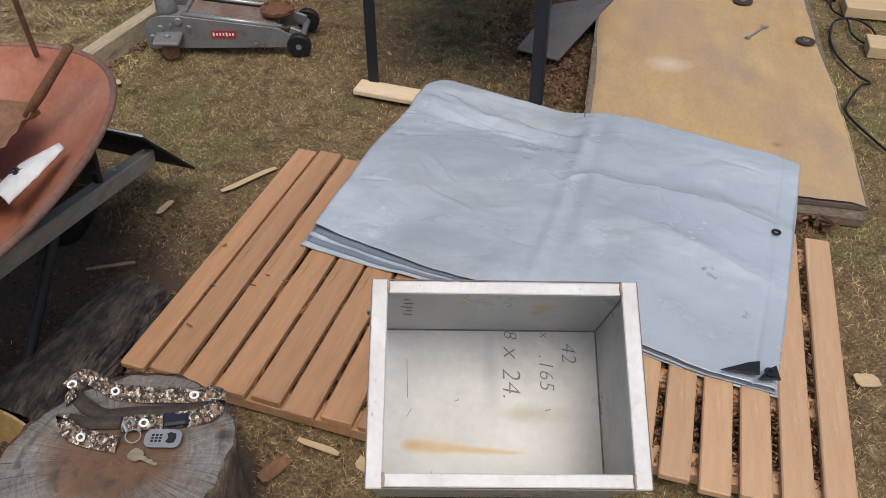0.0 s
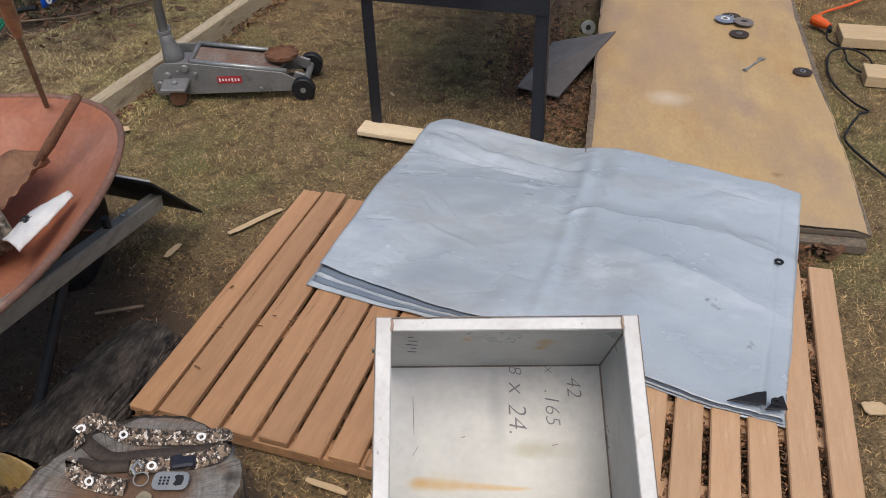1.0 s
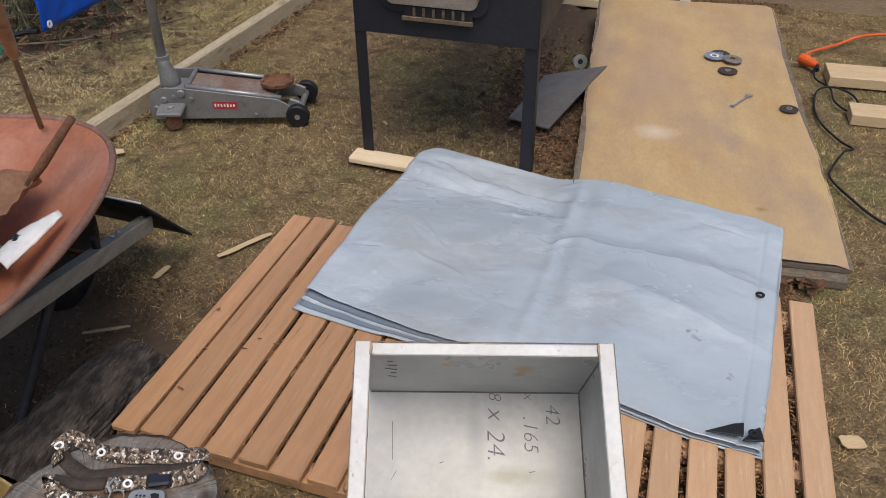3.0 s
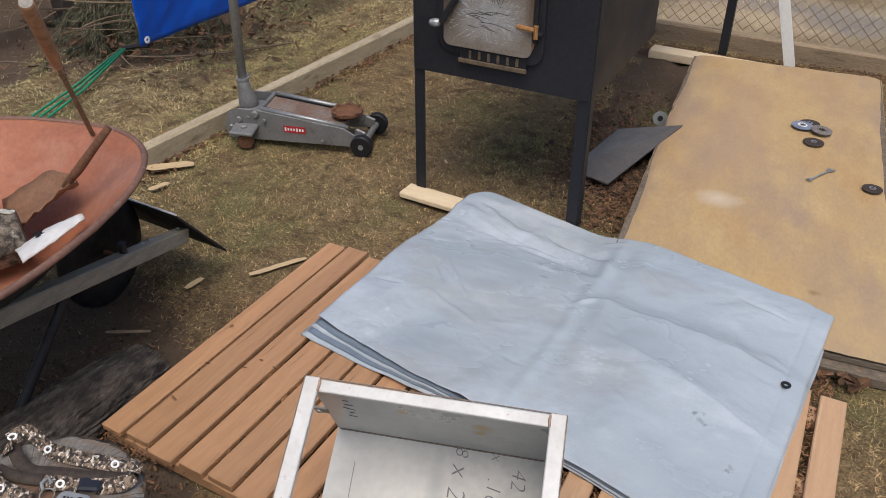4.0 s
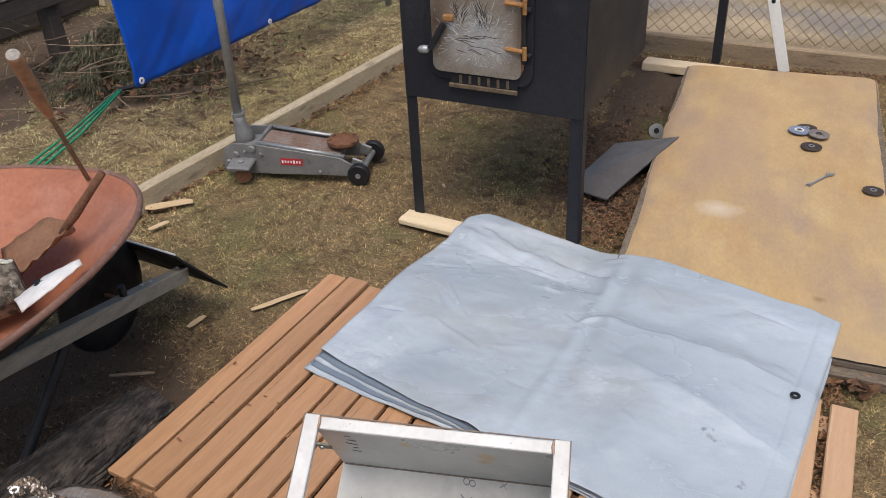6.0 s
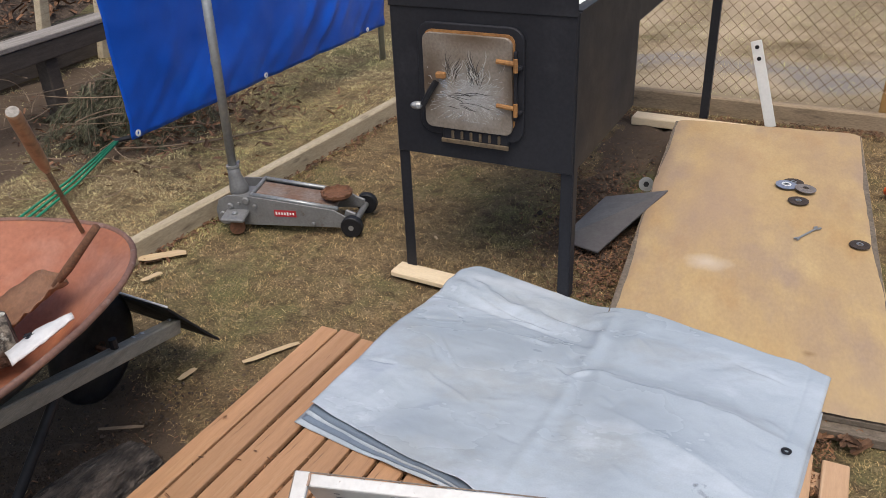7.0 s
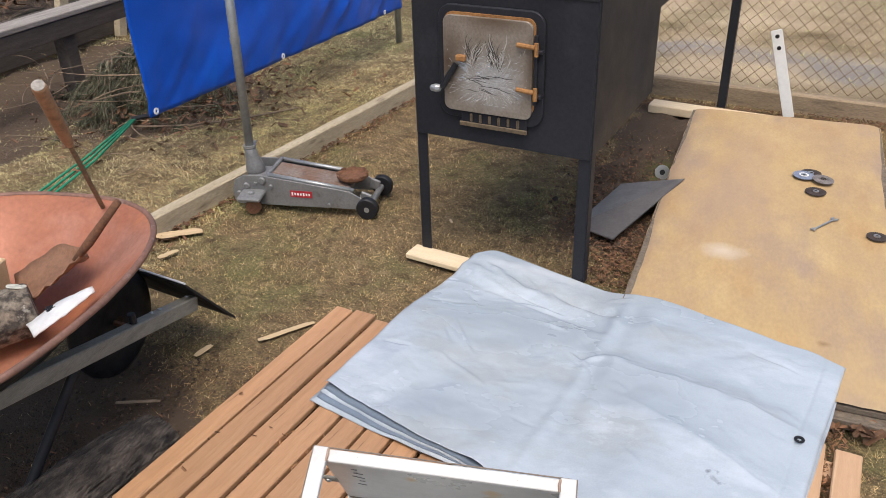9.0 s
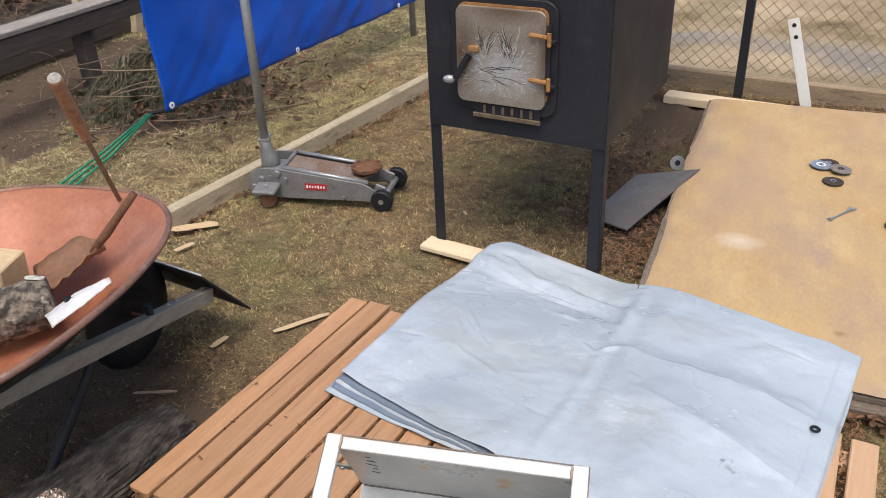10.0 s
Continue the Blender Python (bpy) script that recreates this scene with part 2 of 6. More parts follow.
def end_grain(m):
    """Adds growth rings, radial drying cracks and a brown heart to a sawn log face, in its own round coordinates."""
    t = m.node_tree
    n, l = t.nodes, t.links
    b = n["Principled BSDF"]
    col = b.inputs["Base Color"].links[0].from_socket
    sp = n.new("ShaderNodeSeparateXYZ")
    l.new(n["Texture Coordinate"].outputs["Object"], sp.inputs[0])

    def calc(op, a, c=None):
        x = n.new("ShaderNodeMath")
        x.operation = op
        for k, v in enumerate((a, c)):
            if isinstance(v, (int, float)):
                x.inputs[k].default_value = v
            elif v is not None:
                l.new(v, x.inputs[k])
        return x.outputs[0]

    ang = calc("ARCTAN2", sp.outputs["Y"], sp.outputs["X"])
    rad = calc("SQRT", calc("ADD", calc("MULTIPLY", sp.outputs["X"], sp.outputs["X"]), calc("MULTIPLY", sp.outputs["Y"], sp.outputs["Y"])))

    def layer(base, ka, kr, lo, hi, colour, most, outer=False):
        cb, nz, mr, mx = (n.new("ShaderNode" + k) for k in ("CombineXYZ", "TexNoise", "MapRange", "Mix"))
        l.new(calc("MULTIPLY", ang, ka), cb.inputs[0])
        l.new(calc("MULTIPLY", rad, kr), cb.inputs[1])
        nz.inputs["Scale"].default_value, nz.inputs["Detail"].default_value = 1.0, 4.0
        l.new(cb.outputs[0], nz.inputs["Vector"])
        mr.inputs["From Min"].default_value, mr.inputs["From Max"].default_value, mr.inputs["To Max"].default_value = lo, hi, most
        l.new(nz.outputs["Fac"], mr.inputs["Value"])
        mx.data_type = "RGBA"
        fac = mr.outputs["Result"]
        if outer:
            rim = n.new("ShaderNodeMapRange")
            rim.inputs["From Min"].default_value, rim.inputs["From Max"].default_value = 0.06, 0.16
            l.new(rad, rim.inputs["Value"])
            fac = calc("MULTIPLY", fac, rim.outputs["Result"])
        l.new(fac, mx.inputs["Factor"])
        l.new(base, mx.inputs["A"])
        mx.inputs["B"].default_value = (*colour, 1)
        return mx.outputs["Result"]

    mr, mx = n.new("ShaderNodeMapRange"), n.new("ShaderNodeMix")
    nz = n.new("ShaderNodeTexNoise")
    nz.inputs["Scale"].default_value, nz.inputs["Detail"].default_value = 9.0, 7.0
    l.new(n["Texture Coordinate"].outputs["Object"], nz.inputs["Vector"])
    l.new(calc("ADD", rad, calc("MULTIPLY", nz.outputs["Fac"], 0.20)), mr.inputs["Value"])
    mr.inputs["From Min"].default_value, mr.inputs["From Max"].default_value, mr.inputs["To Min"].default_value, mr.inputs["To Max"].default_value = 0.18, 0.255, 0.85, 0.0
    mx.data_type = "RGBA"
    l.new(mr.outputs["Result"], mx.inputs["Factor"])
    l.new(col, mx.inputs["A"])
    mx.inputs["B"].default_value = (0.125, 0.060, 0.026, 1)
    col = mx.outputs["Result"]
    col = layer(col, 1.2, 16.0, 0.50, 0.66, (0.22, 0.115, 0.05), 0.45)
    col = layer(col, 52.0, 5.0, 0.53, 0.70, (0.34, 0.325, 0.30), 0.6, True)
    col = layer(col, 1.5, 34.0, 0.54, 0.68, (0.045, 0.033, 0.024), 0.7)
    col = layer(col, 44.0, 6.0, 0.57, 0.66, (0.035, 0.029, 0.024), 0.9, True)
    col = layer(col, 0.8, 190.0, 0.5, 0.7, (0.09, 0.08, 0.07), 0.4)
    l.new(col, b.inputs["Base Color"])


end_grain(M_STUMP)
blot(M_STUMP, (0.19, 0.02, 0.40), (0.022, 0.022, 0.05), (0.02, 0.016, 0.013), 0.9, 40)
M_STUMPBARK = mat("brown_stump_bark", (0.15, 0.105, 0.07), 0.95, second=(0.06, 0.043, 0.03), scale=16, amount=1.0, contrast=(0.4, 0.6), fine=60, stretch=(1.5, 1.5, 0.5), fine_amount=0.4, bump=1.0, bump_scale=26, bump_dist=0.02)

M_WHITE = mat("white_plastic", (0.78, 0.78, 0.76), 0.5, scale=10, amount=0.1, fine=60, fine_amount=0.04, bump=0.05)
M_LOG = mat("grey_log_bark", (0.21, 0.175, 0.135), 0.95, second=(0.05, 0.042, 0.034), scale=30, amount=1.0, contrast=(0.42, 0.58), fine=90, fine_amount=0.4, bump=1.0, bump_scale=35, bump_dist=0.012, extra=[((0.36, 0.34, 0.29), 18, 0.62, 0.7, 0.8)])
M_LEAF_PALE = mat("shredded_tan_leaves", (0.24, 0.125, 0.06), 0.8, second=(0.11, 0.055, 0.03), scale=12, fine=60, island=0.6, bump=0)
M_BLADE = mat("brown_rust_sheet", (0.235, 0.12, 0.065), 0.6, metal=0.15, second=(0.15, 0.075, 0.042), scale=9, fine=70, fine_amount=0.2, bump=0.3)
M_TWIG = mat("dead_twigs", (0.21, 0.155, 0.105), 0.9, second=(0.14, 0.10, 0.07), scale=5, fine=40, island=0.35, bump=0)
M_LEAF = mat("fallen_oak_leaves", (0.17, 0.085, 0.042), 0.75, second=(0.10, 0.056, 0.034), scale=12, fine=60, island=0.55, bump=0)
M_WIRE = mat("rusty_fence_wire", (0.24, 0.155, 0.075), 0.6, metal=0.4, scale=10, fine=40, bump=0)


# ---- builders ----
def mesh(bm, name, material, smooth=False):
    me = bpy.data.meshes.new(name)
    bm.normal_update()
    bm.to_mesh(me)
    bm.free()
    for mm in (material if isinstance(material, (list, tuple)) else [material]):
        me.materials.append(mm)
    if smooth:
        for p in me.polygons:
            p.use_smooth = True
    return me


def part(name, bm, material, parent=None, label="", smooth=False):
    ob = new(name, mesh(bm, name, material, smooth))
    ob.parent = parent
    if label:
        ob["label"] = label
    return ob


def thing(name, m, label, category, group="", kind=""):
    e = new(name)
    e.empty_display_size = 0.05
    e.matrix_world = m
    return tagged(e, label, category, group, kind)


def add_box(bm, c, s, rot=None, bev=0.0, seg=1):
    """A box with centre c and size s, its edges rounded by bev."""
    m = Matrix.Translation(c) @ (rot or Matrix.Identity(4)) @ Matrix.Diagonal((*s, 1))
    v = bmesh.ops.create_cube(bm, size=1.0, matrix=m)["verts"]
    if bev:
        e = list({e for x in v for e in x.link_edges})
        bmesh.ops.bevel(bm, geom=e, offset=bev, segments=seg, affect="EDGES", profile=0.6)
    return bm


def box(c, s, rot=None, bev=0.0, seg=1):
    return add_box(bmesh.new(), c, s, rot, bev, seg)


def add_tube(bm, pts, r, n=8, cap=True):
    """A tube through pts; r is one radius or one for each point."""
    pts = [Vector(p) for p in pts]
    rs = r if isinstance(r, (list, tuple)) else [r] * len(pts)
    rings, up = [], None
    for i, p in enumerate(pts):
        d = (pts[min(i + 1, len(pts) - 1)] - pts[max(i - 1, 0)]).normalized()
        if up is None or abs(up.dot(d)) > 0.95:
            up = Vector((0, 0, 1)) if abs(d.z) < 0.9 else Vector((1, 0, 0))
        a = d.cross(up).normalized()
        b = a.cross(d).normalized()
        up = b
        rings.append([bm.verts.new(p + (a * math.cos(k * math.tau / n) + b * math.sin(k * math.tau / n)) * rs[i]) for k in range(n)])
    for q, w in zip(rings, rings[1:]):
        for k in range(n):
            bm.faces.new((q[k], q[(k + 1) % n], w[(k + 1) % n], w[k]))
    if cap:
        bm.faces.new(rings[0][::-1])
        bm.faces.new(rings[-1])
    return bm


def tube(pts, r, n=8, cap=True):
    return add_tube(bmesh.new(), pts, r, n, cap)


def add_lathe(bm, profile, m=None, n=24, ring=False):
    """Turns a profile of (radius, height) round z; m places it. ring: the profile closes on itself and leaves a hole."""
    m = m or Matrix.Identity(4)
    rings = [[bm.verts.new(m @ Vector((r * math.cos(k * math.tau / n), r * math.sin(k * math.tau / n), z))) for k in range(n)] for r, z in profile]
    for q, w in zip(rings, rings[1:] + (rings[:1] if ring else [])):
        for k in range(n):
            bm.faces.new((q[k], q[(k + 1) % n], w[(k + 1) % n], w[k]))
    if not ring:
        bm.faces.new(rings[0][::-1])
        bm.faces.new(rings[-1])
    bmesh.ops.recalc_face_normals(bm, faces=bm.faces)
    return bm


def lathe(profile, m=None, n=24, ring=False):
    return add_lathe(bmesh.new(), profile, m, n, ring)


def plate(outline, thick, m=None, bev=0.0):
    """A flat plate: an outline in x, y, thickened along z from 0."""
    bm = bmesh.new()
    f = bm.faces.new([bm.verts.new((x, y, 0)) for x, y in outline])
    r = bmesh.ops.extrude_face_region(bm, geom=[f])
    bmesh.ops.translate(bm, verts=[v for v in r["geom"] if isinstance(v, bmesh.types.BMVert)], vec=(0, 0, thick))
    bmesh.ops.recalc_face_normals(bm, faces=bm.faces)
    if bev:
        bmesh.ops.bevel(bm, geom=[e for e in bm.edges], offset=bev, segments=1, affect="EDGES")
    if m:
        bmesh.ops.transform(bm, matrix=m, verts=bm.verts)
    return bm


def round_rect(w, h, r, n=5):
    return [(cx + r * math.cos(math.radians(a0 + k * 90 / n)), cy + r * math.sin(math.radians(a0 + k * 90 / n)))
            for cx, cy, a0 in ((w / 2 - r, h / 2 - r, 0), (-w / 2 + r, h / 2 - r, 90), (-w / 2 + r, -h / 2 + r, 180), (w / 2 - r, -h / 2 + r, 270)) for k in range(n + 1)]


def fbm(x, y, s, seed=0.0):
    return noise.fractal(Vector((x * s, y * s, seed)), 0.7, 2.0, 4)


RX = lambda a: Matrix.Rotation(radians(a), 4, "X")
RY = lambda a: Matrix.Rotation(radians(a), 4, "Y")
RZ = lambda a: Matrix.Rotation(radians(a), 4, "Z")


# ---- ground ----
def soil(x, y):
    """How bare the lawn is: 1 on dark soil and on the bank darkened for the beam's shade, 0 on full turf."""
    v = 0.0
    # the ellipse at x -3.6 is dark earth plus painted shade below the beam
    for cx, cy, rx, ry in ((0.13, 3.50, 0.22, 0.50), (-1.12, 1.2, 0.36, 0.52), (-0.75, 0.75, 0.4, 0.4), (-2.9, 4.0, 0.55, 0.7), (-3.6, 3.9, 0.75, 1.7), (0.2, 4.3, 0.3, 0.5)):
        d = math.hypot((x - cx) / rx, (y - cy) / ry) + 0.55 * fbm(x, y, 3.0, 5)
        v = max(v, min(1.0, max(0.0, (1.25 - d) * 2.2)))
    return v


def rise(x, y):
    near = 1.0 if -5 < x < 5 and -3 < y < 9 else 0.3
    return (0.012 * fbm(x, y, 2.2) + 0.006 * fbm(x, y, 9.0, 3)) * near - 0.012 + (0.03 * fbm(x, y, 11.0, 7) - 0.008) * (soil(x, y) if near == 1.0 else 0.0)


def axis(lo, hi, step, far):
    mid = list(np.arange(lo, hi, step))
    return [-far, -far / 3, -far / 9, lo - 6, lo - 2] + mid + [hi + 2, hi + 6, far / 9 + hi, far / 3 + hi, far]


gx, gy = axis(-4.2, 3.4, 0.04, 400), axis(-0.4, 7.6, 0.04, 400)
verts = [(x, y, rise(x, y)) for y in gy for x in gx]
w = len(gx)
faces = [(j * w + i, j * w + i + 1, (j + 1) * w + i + 1, (j + 1) * w + i) for j in range(len(gy) - 1) for i in range(w - 1)]
gme = bpy.data.meshes.new("ground")
gme.from_pydata(verts, [], faces)
gme.materials.append(M_GROUND)
for p in gme.polygons:
    p.use_smooth = True
bare = gme.attributes.new("bare", "FLOAT", "POINT")
bare.data.foreach_set("value", [soil(x, y) if -5 < x < 5 and -3 < y < 9 else 0.0 for x, y, _ in verts])
gt = M_GROUND.node_tree
old = gt.nodes["Principled BSDF"].inputs["Base Color"].links[0].from_socket
at, nz, add, rmp, mx = (gt.nodes.new("ShaderNode" + k) for k in ("Attribute", "TexNoise", "Math", "MapRange", "Mix"))
at.attribute_name = "bare"
nz.inputs["Scale"].default_value, nz.inputs["Detail"].default_value = 16, 6
gt.links.new(gt.nodes["Mapping"].outputs["Vector"], nz.inputs["Vector"])
gt.links.new(at.outputs["Fac"], add.inputs[0])
gt.links.new(nz.outputs["Fac"], add.inputs[1])
gt.links.new(add.outputs[0], rmp.inputs["Value"])
rmp.inputs["From Min"].default_value, rmp.inputs["From Max"].default_value = 0.85, 1.15
mx.data_type = "RGBA"
gt.links.new(rmp.outputs["Result"], mx.inputs["Factor"])
gt.links.new(old, mx.inputs["A"])
mx.inputs["B"].default_value = (0.10, 0.073, 0.052, 1)
# beyond the fence: a sandy worn yard with a gravel track
yard = gme.attributes.new("yard", "FLOAT", "POINT")
yard.data.foreach_set("value", [0.0 if y < 5.0 or x < -1.5 else min(1.0, (y - 5.0) * 2) * (0.55 + 0.9 * fbm(x, y, 0.8, 12)) for x, y, _ in verts])
track = gme.attributes.new("track", "FLOAT", "POINT")
track.data.foreach_set("value", [max(0.0, 1 - abs(y - 6.15 + 0.15 * x + 0.3 * fbm(x, y, 1.5, 2)) / 0.35) if x > -1.5 and y > 5.2 else 0.0 for x, y, _ in verts])
last = mx.outputs["Result"]
for name, colour in (("yard", (0.46, 0.36, 0.245, 1)), ("track", (0.25, 0.225, 0.205, 1))):
    at2, mx2 = gt.nodes.new("ShaderNodeAttribute"), gt.nodes.new("ShaderNodeMix")
    at2.attribute_name, mx2.data_type, mx2.clamp_factor = name, "RGBA", True
    gt.links.new(at2.outputs["Fac"], mx2.inputs["Factor"])
    gt.links.new(last, mx2.inputs["A"])
    mx2.inputs["B"].default_value = colour
    last = mx2.outputs["Result"]
gt.links.new(last, gt.nodes["Principled BSDF"].inputs["Base Color"])
blot(M_GRASS, (-0.28, 3.35, 0.0), (0.42, 0.62, 0.4), (0.30, 0.30, 0.095), 0.75, 9, wobble=0.6)
blot(M_GRASS, (0.30, 4.05, 0.0), (0.16, 0.35, 0.4), (0.22, 0.26, 0.07), 0.8, 14)
blot(M_GROUND, (0.27, 3.85, 0.0), (0.13, 0.24, 0.3), (0.115, 0.135, 0.045), 0.85, 22)
blot(M_GROUND, (0.20, 3.25, 0.0), (0.14, 0.22, 0.3), (0.16, 0.115, 0.078), 0.75, 30)
blot(M_GROUND, (-0.95, 1.62, 0.0), (0.16, 0.16, 0.3), (0.13, 0.09, 0.055), 0.6, 26)
ground = tagged(new("ground", gme), "matted tan winter lawn with patches of dark soil", "ground", kind="structure")


# ---- borders ----
M_EDGING = mat("brown_weathered_board", (0.33, 0.245, 0.155), 0.85, second=(0.21, 0.155, 0.10), scale=3.5, fine=40, stretch=(5, 1, 5), fine_amount=0.2, bump=0.3, third=(0.12, 0.09, 0.06), third_scale=4, third_at=(0.58, 0.7))
def timber(name, a, b, width, height, label, material=None):
    a, b = Vector(a), Vector(b)
    d = b - a
    th = thing(name, Matrix.Translation((*((a + b) / 2).xy, 0)) @ RZ(math.degrees(math.atan2(d.y, d.x)) - 90), label, "landscape timber", group="garden bed border")
    bm = bmesh.new()
    n = 24
    rings = []
    for i in range(n + 1):
        y = -d.length / 2 + d.length * i / n
        k = 0.004 * noise.noise(Vector((y * 3, a.x, 1)))
        hw, r = width / 2, 0.009
        prof = [(-hw, -0.03), (hw, -0.03), (hw + k, height - r), (hw - r, height + k), (-hw + r, height + k), (-hw + k, height - r)]
        rings.append([bm.verts.new((x, y, z)) for x, z in prof])
    for q, w2 in zip(rings, rings[1:]):
        for k in range(6):
            bm.faces.new((q[k], w2[k], w2[(k + 1) % 6], q[(k + 1) % 6]))
    bm.faces.new(rings[0])
    bm.faces.new(rings[-1][::-1])
    bmesh.ops.recalc_face_normals(bm, faces=bm.faces)
    part("beam", bm, material or M_TIMBER, th)
    return th


timber("border_timber", (-1.875, 1.35, 0), (-1.285, 5.16, 0), 0.058, 0.092, "long weathered pale timber edging the lawn")
timber("border_timber", (-1.24, 5.21, 0), (2.6, 4.745, 0), 0.06, 0.10, "weathered brown timber edging in front of the wire fence", M_EDGING)


# ---- pallets ----
def pallet(label, m, count, length, pitch, width, material, first=None, bars=(0.05, 0.37, 0.68, 0.91), short=()):
    th = thing("pallet", m, label, "pallet", group="pallets under the tarp")
    span = (first or width) + pitch * (count - 1)
    for y in bars:
        part("crossbar", box((span / 2, y * length, 0.018), (span - 0.012, 0.062, 0.036), bev=0.003), material, th)
    shapes = [mesh(box((0, length / 2 + d, 0), (width, length, 0.022), bev=0.0035), "slat", material) for d in (0.0, 0.006, -0.005)]
    outer = mesh(box((0, length / 2, 0), (first or width, length, 0.022), bev=0.0045), "slat", material)
    for i in range(count):
        s = new("slat", shapes[i % 3] if i else outer)
        s.parent = th
        x = (first or width) / 2 if i == 0 else (first or width) - width / 2 + pitch * i
        s.matrix_basis = pose(x, 0.004 * math.sin(i * 2.3) + (short[i] if i < len(short) else 0.0), 0.0485 + 0.0012 * math.sin(i * 1.7), 0, 0.5 * math.sin(i * 3.1), 0.25 * math.sin(i * 1.3))
    return th


pallet("orange-brown stained slatted wooden pallet lying on the lawn", pose(-0.747, 1.120, 0, 0, 0, -6.8), 10, 1.025, 0.0942, 0.0808, M_SLAT_L, 0.069, (0.036, 0.37, 0.68, 0.91))
pallet("pale tan slatted wooden pallet beside the orange one", pose(0.238, 1.076, 0, 0, 0, -4.5), 9, 0.965, 0.0878, 0.0692, M_SLAT_R, None, (0.075, 0.325, 0.64, 0.93), (0.07, 0.07, 0.06, 0.03))


# ---- sheet of plywood ----
ply = thing("plywood_sheet", Matrix.Translation((0.322, 2.175, 0.046)) @ RX(1.72), "large weathered yellow plywood sheet with scuffed edges", "plywood")
bm = bmesh.new()
nx, ny, T = 30, 70, 0.019
PW, PL = 0.92, 2.26
grid = [[None] * (nx + 1) for _ in range(ny + 1)]
for j in range(ny + 1):
    for i in range(nx + 1):
        u, v = i / nx, j / ny
        x, y = PW * u, PL * v
        if i in (0, nx):
            x += 0.004 * noise.noise(Vector((v * 30, i, 3)))
        if j in (0, ny):
            y += 0.005 * noise.noise(Vector((u * 20, j, 4)))
        z = T + 0.006 * fbm(x, y, 1.1, 2) - 0.014 * max(0, 1 - min(u, 1 - u) * 14) ** 2
        grid[j][i] = bm.verts.new((x, y, z))
for j in range(ny):
    for i in range(nx):
        bm.faces.new((grid[j][i], grid[j][i + 1], grid[j + 1][i + 1], grid[j + 1][i])).smooth = True
blot(M_PLY, (0.0, 1.2, 0.0), (0.055, 1.35, 0.3), (0.23, 0.155, 0.115), 0.75, 9, lo=-0.2, wobble=0.5)
blot(M_PLY, (0.30, 0.78, 0.0), (0.10, 0.07, 0.3), (0.66, 0.58, 0.48), 0.7, 12)
blot(M_PLY, (0.30, 1.35, 0.0), (0.30, 0.75, 0.3), (0.40, 0.27, 0.175), 0.45, 4, wobble=0.6)
blot(M_PLY, (0.50, 0.12, 0.0), (0.60, 0.22, 0.3), (0.55, 0.385, 0.165), 0.6, 5, wobble=0.5)
blot(M_PLY, (0.66, 0.28, 0.0), (0.028, 0.02, 0.3), (0.22, 0.13, 0.05), 0.8, 40)
part("face_veneer", bm, M_PLY, ply)
part("core", box((PW / 2, PL / 2, 0.0), (PW - 0.004, PL - 0.004, 0.02), bev=0.002), M_PLY_EDGE, ply, "dark grey weathered ply edge")
slab = thing("support_slab", pose(0.83, 2.21, 0, 0, 0, -1), "dark weathered wooden slab under the plywood end", "board")
part("slab", box((0, 0, 0.012), (0.80, 0.12, 0.044), bev=0.008), M_PLY_EDGE, slab)
footb = thing("rear_foot_board", pose(0.42, 4.70, 0, 0, 0, -7), "pale pine board under the stove's rear legs", "board")
part("board", box((0, 0, 0.012), (0.74, 0.11, 0.05), bev=0.005), M_FRESH, footb)

# ---- folded grey tarp ----
A, I, H, C = Vector((-0.292, 2.755)), Vector((1.045, 2.335)), Vector((0.868, 1.338)), Vector((-0.440, 1.640))
rng = random.Random(12)
PINCH = [(rng.uniform(0.06, 0.96), rng.uniform(0.06, 0.95), rng.uniform(-0.9, 0.5), rng.uniform(0.03, 0.12), rng.uniform(0.005, 0.012), rng.uniform(-0.006, 0.006)) for _ in range(40)]
PINCH += [(0.510, 0.57, 0.75, 0.045, 0.009, 0.009), (0.478, 0.545, -0.35, 0.045, 0.007, 0.007), (0.545, 0.60, 0.1, 0.07, 0.014, 0.007),
          (0.22, 0.80, -0.12, 0.20, 0.012, -0.014), (0.12, 0.86, -0.35, 0.12, 0.014, 0.009), (0.30, 0.76, 0.05, 0.10, 0.010, 0.010), (0.40, 0.86, -0.1, 0.14, 0.014, -0.012), (0.36, 0.66, 0.05, 0.07, 0.008, 0.008), (0.47, 0.95, 0.2, 0.05, 0.010, 0.010)]


def hump(d, w):
    return math.exp(-(d / w) ** 2)


def step(a, b, x):
    t = min(1.0, max(0.0, (x - a) / (b - a)))
    return t * t * (3 - 2 * t)


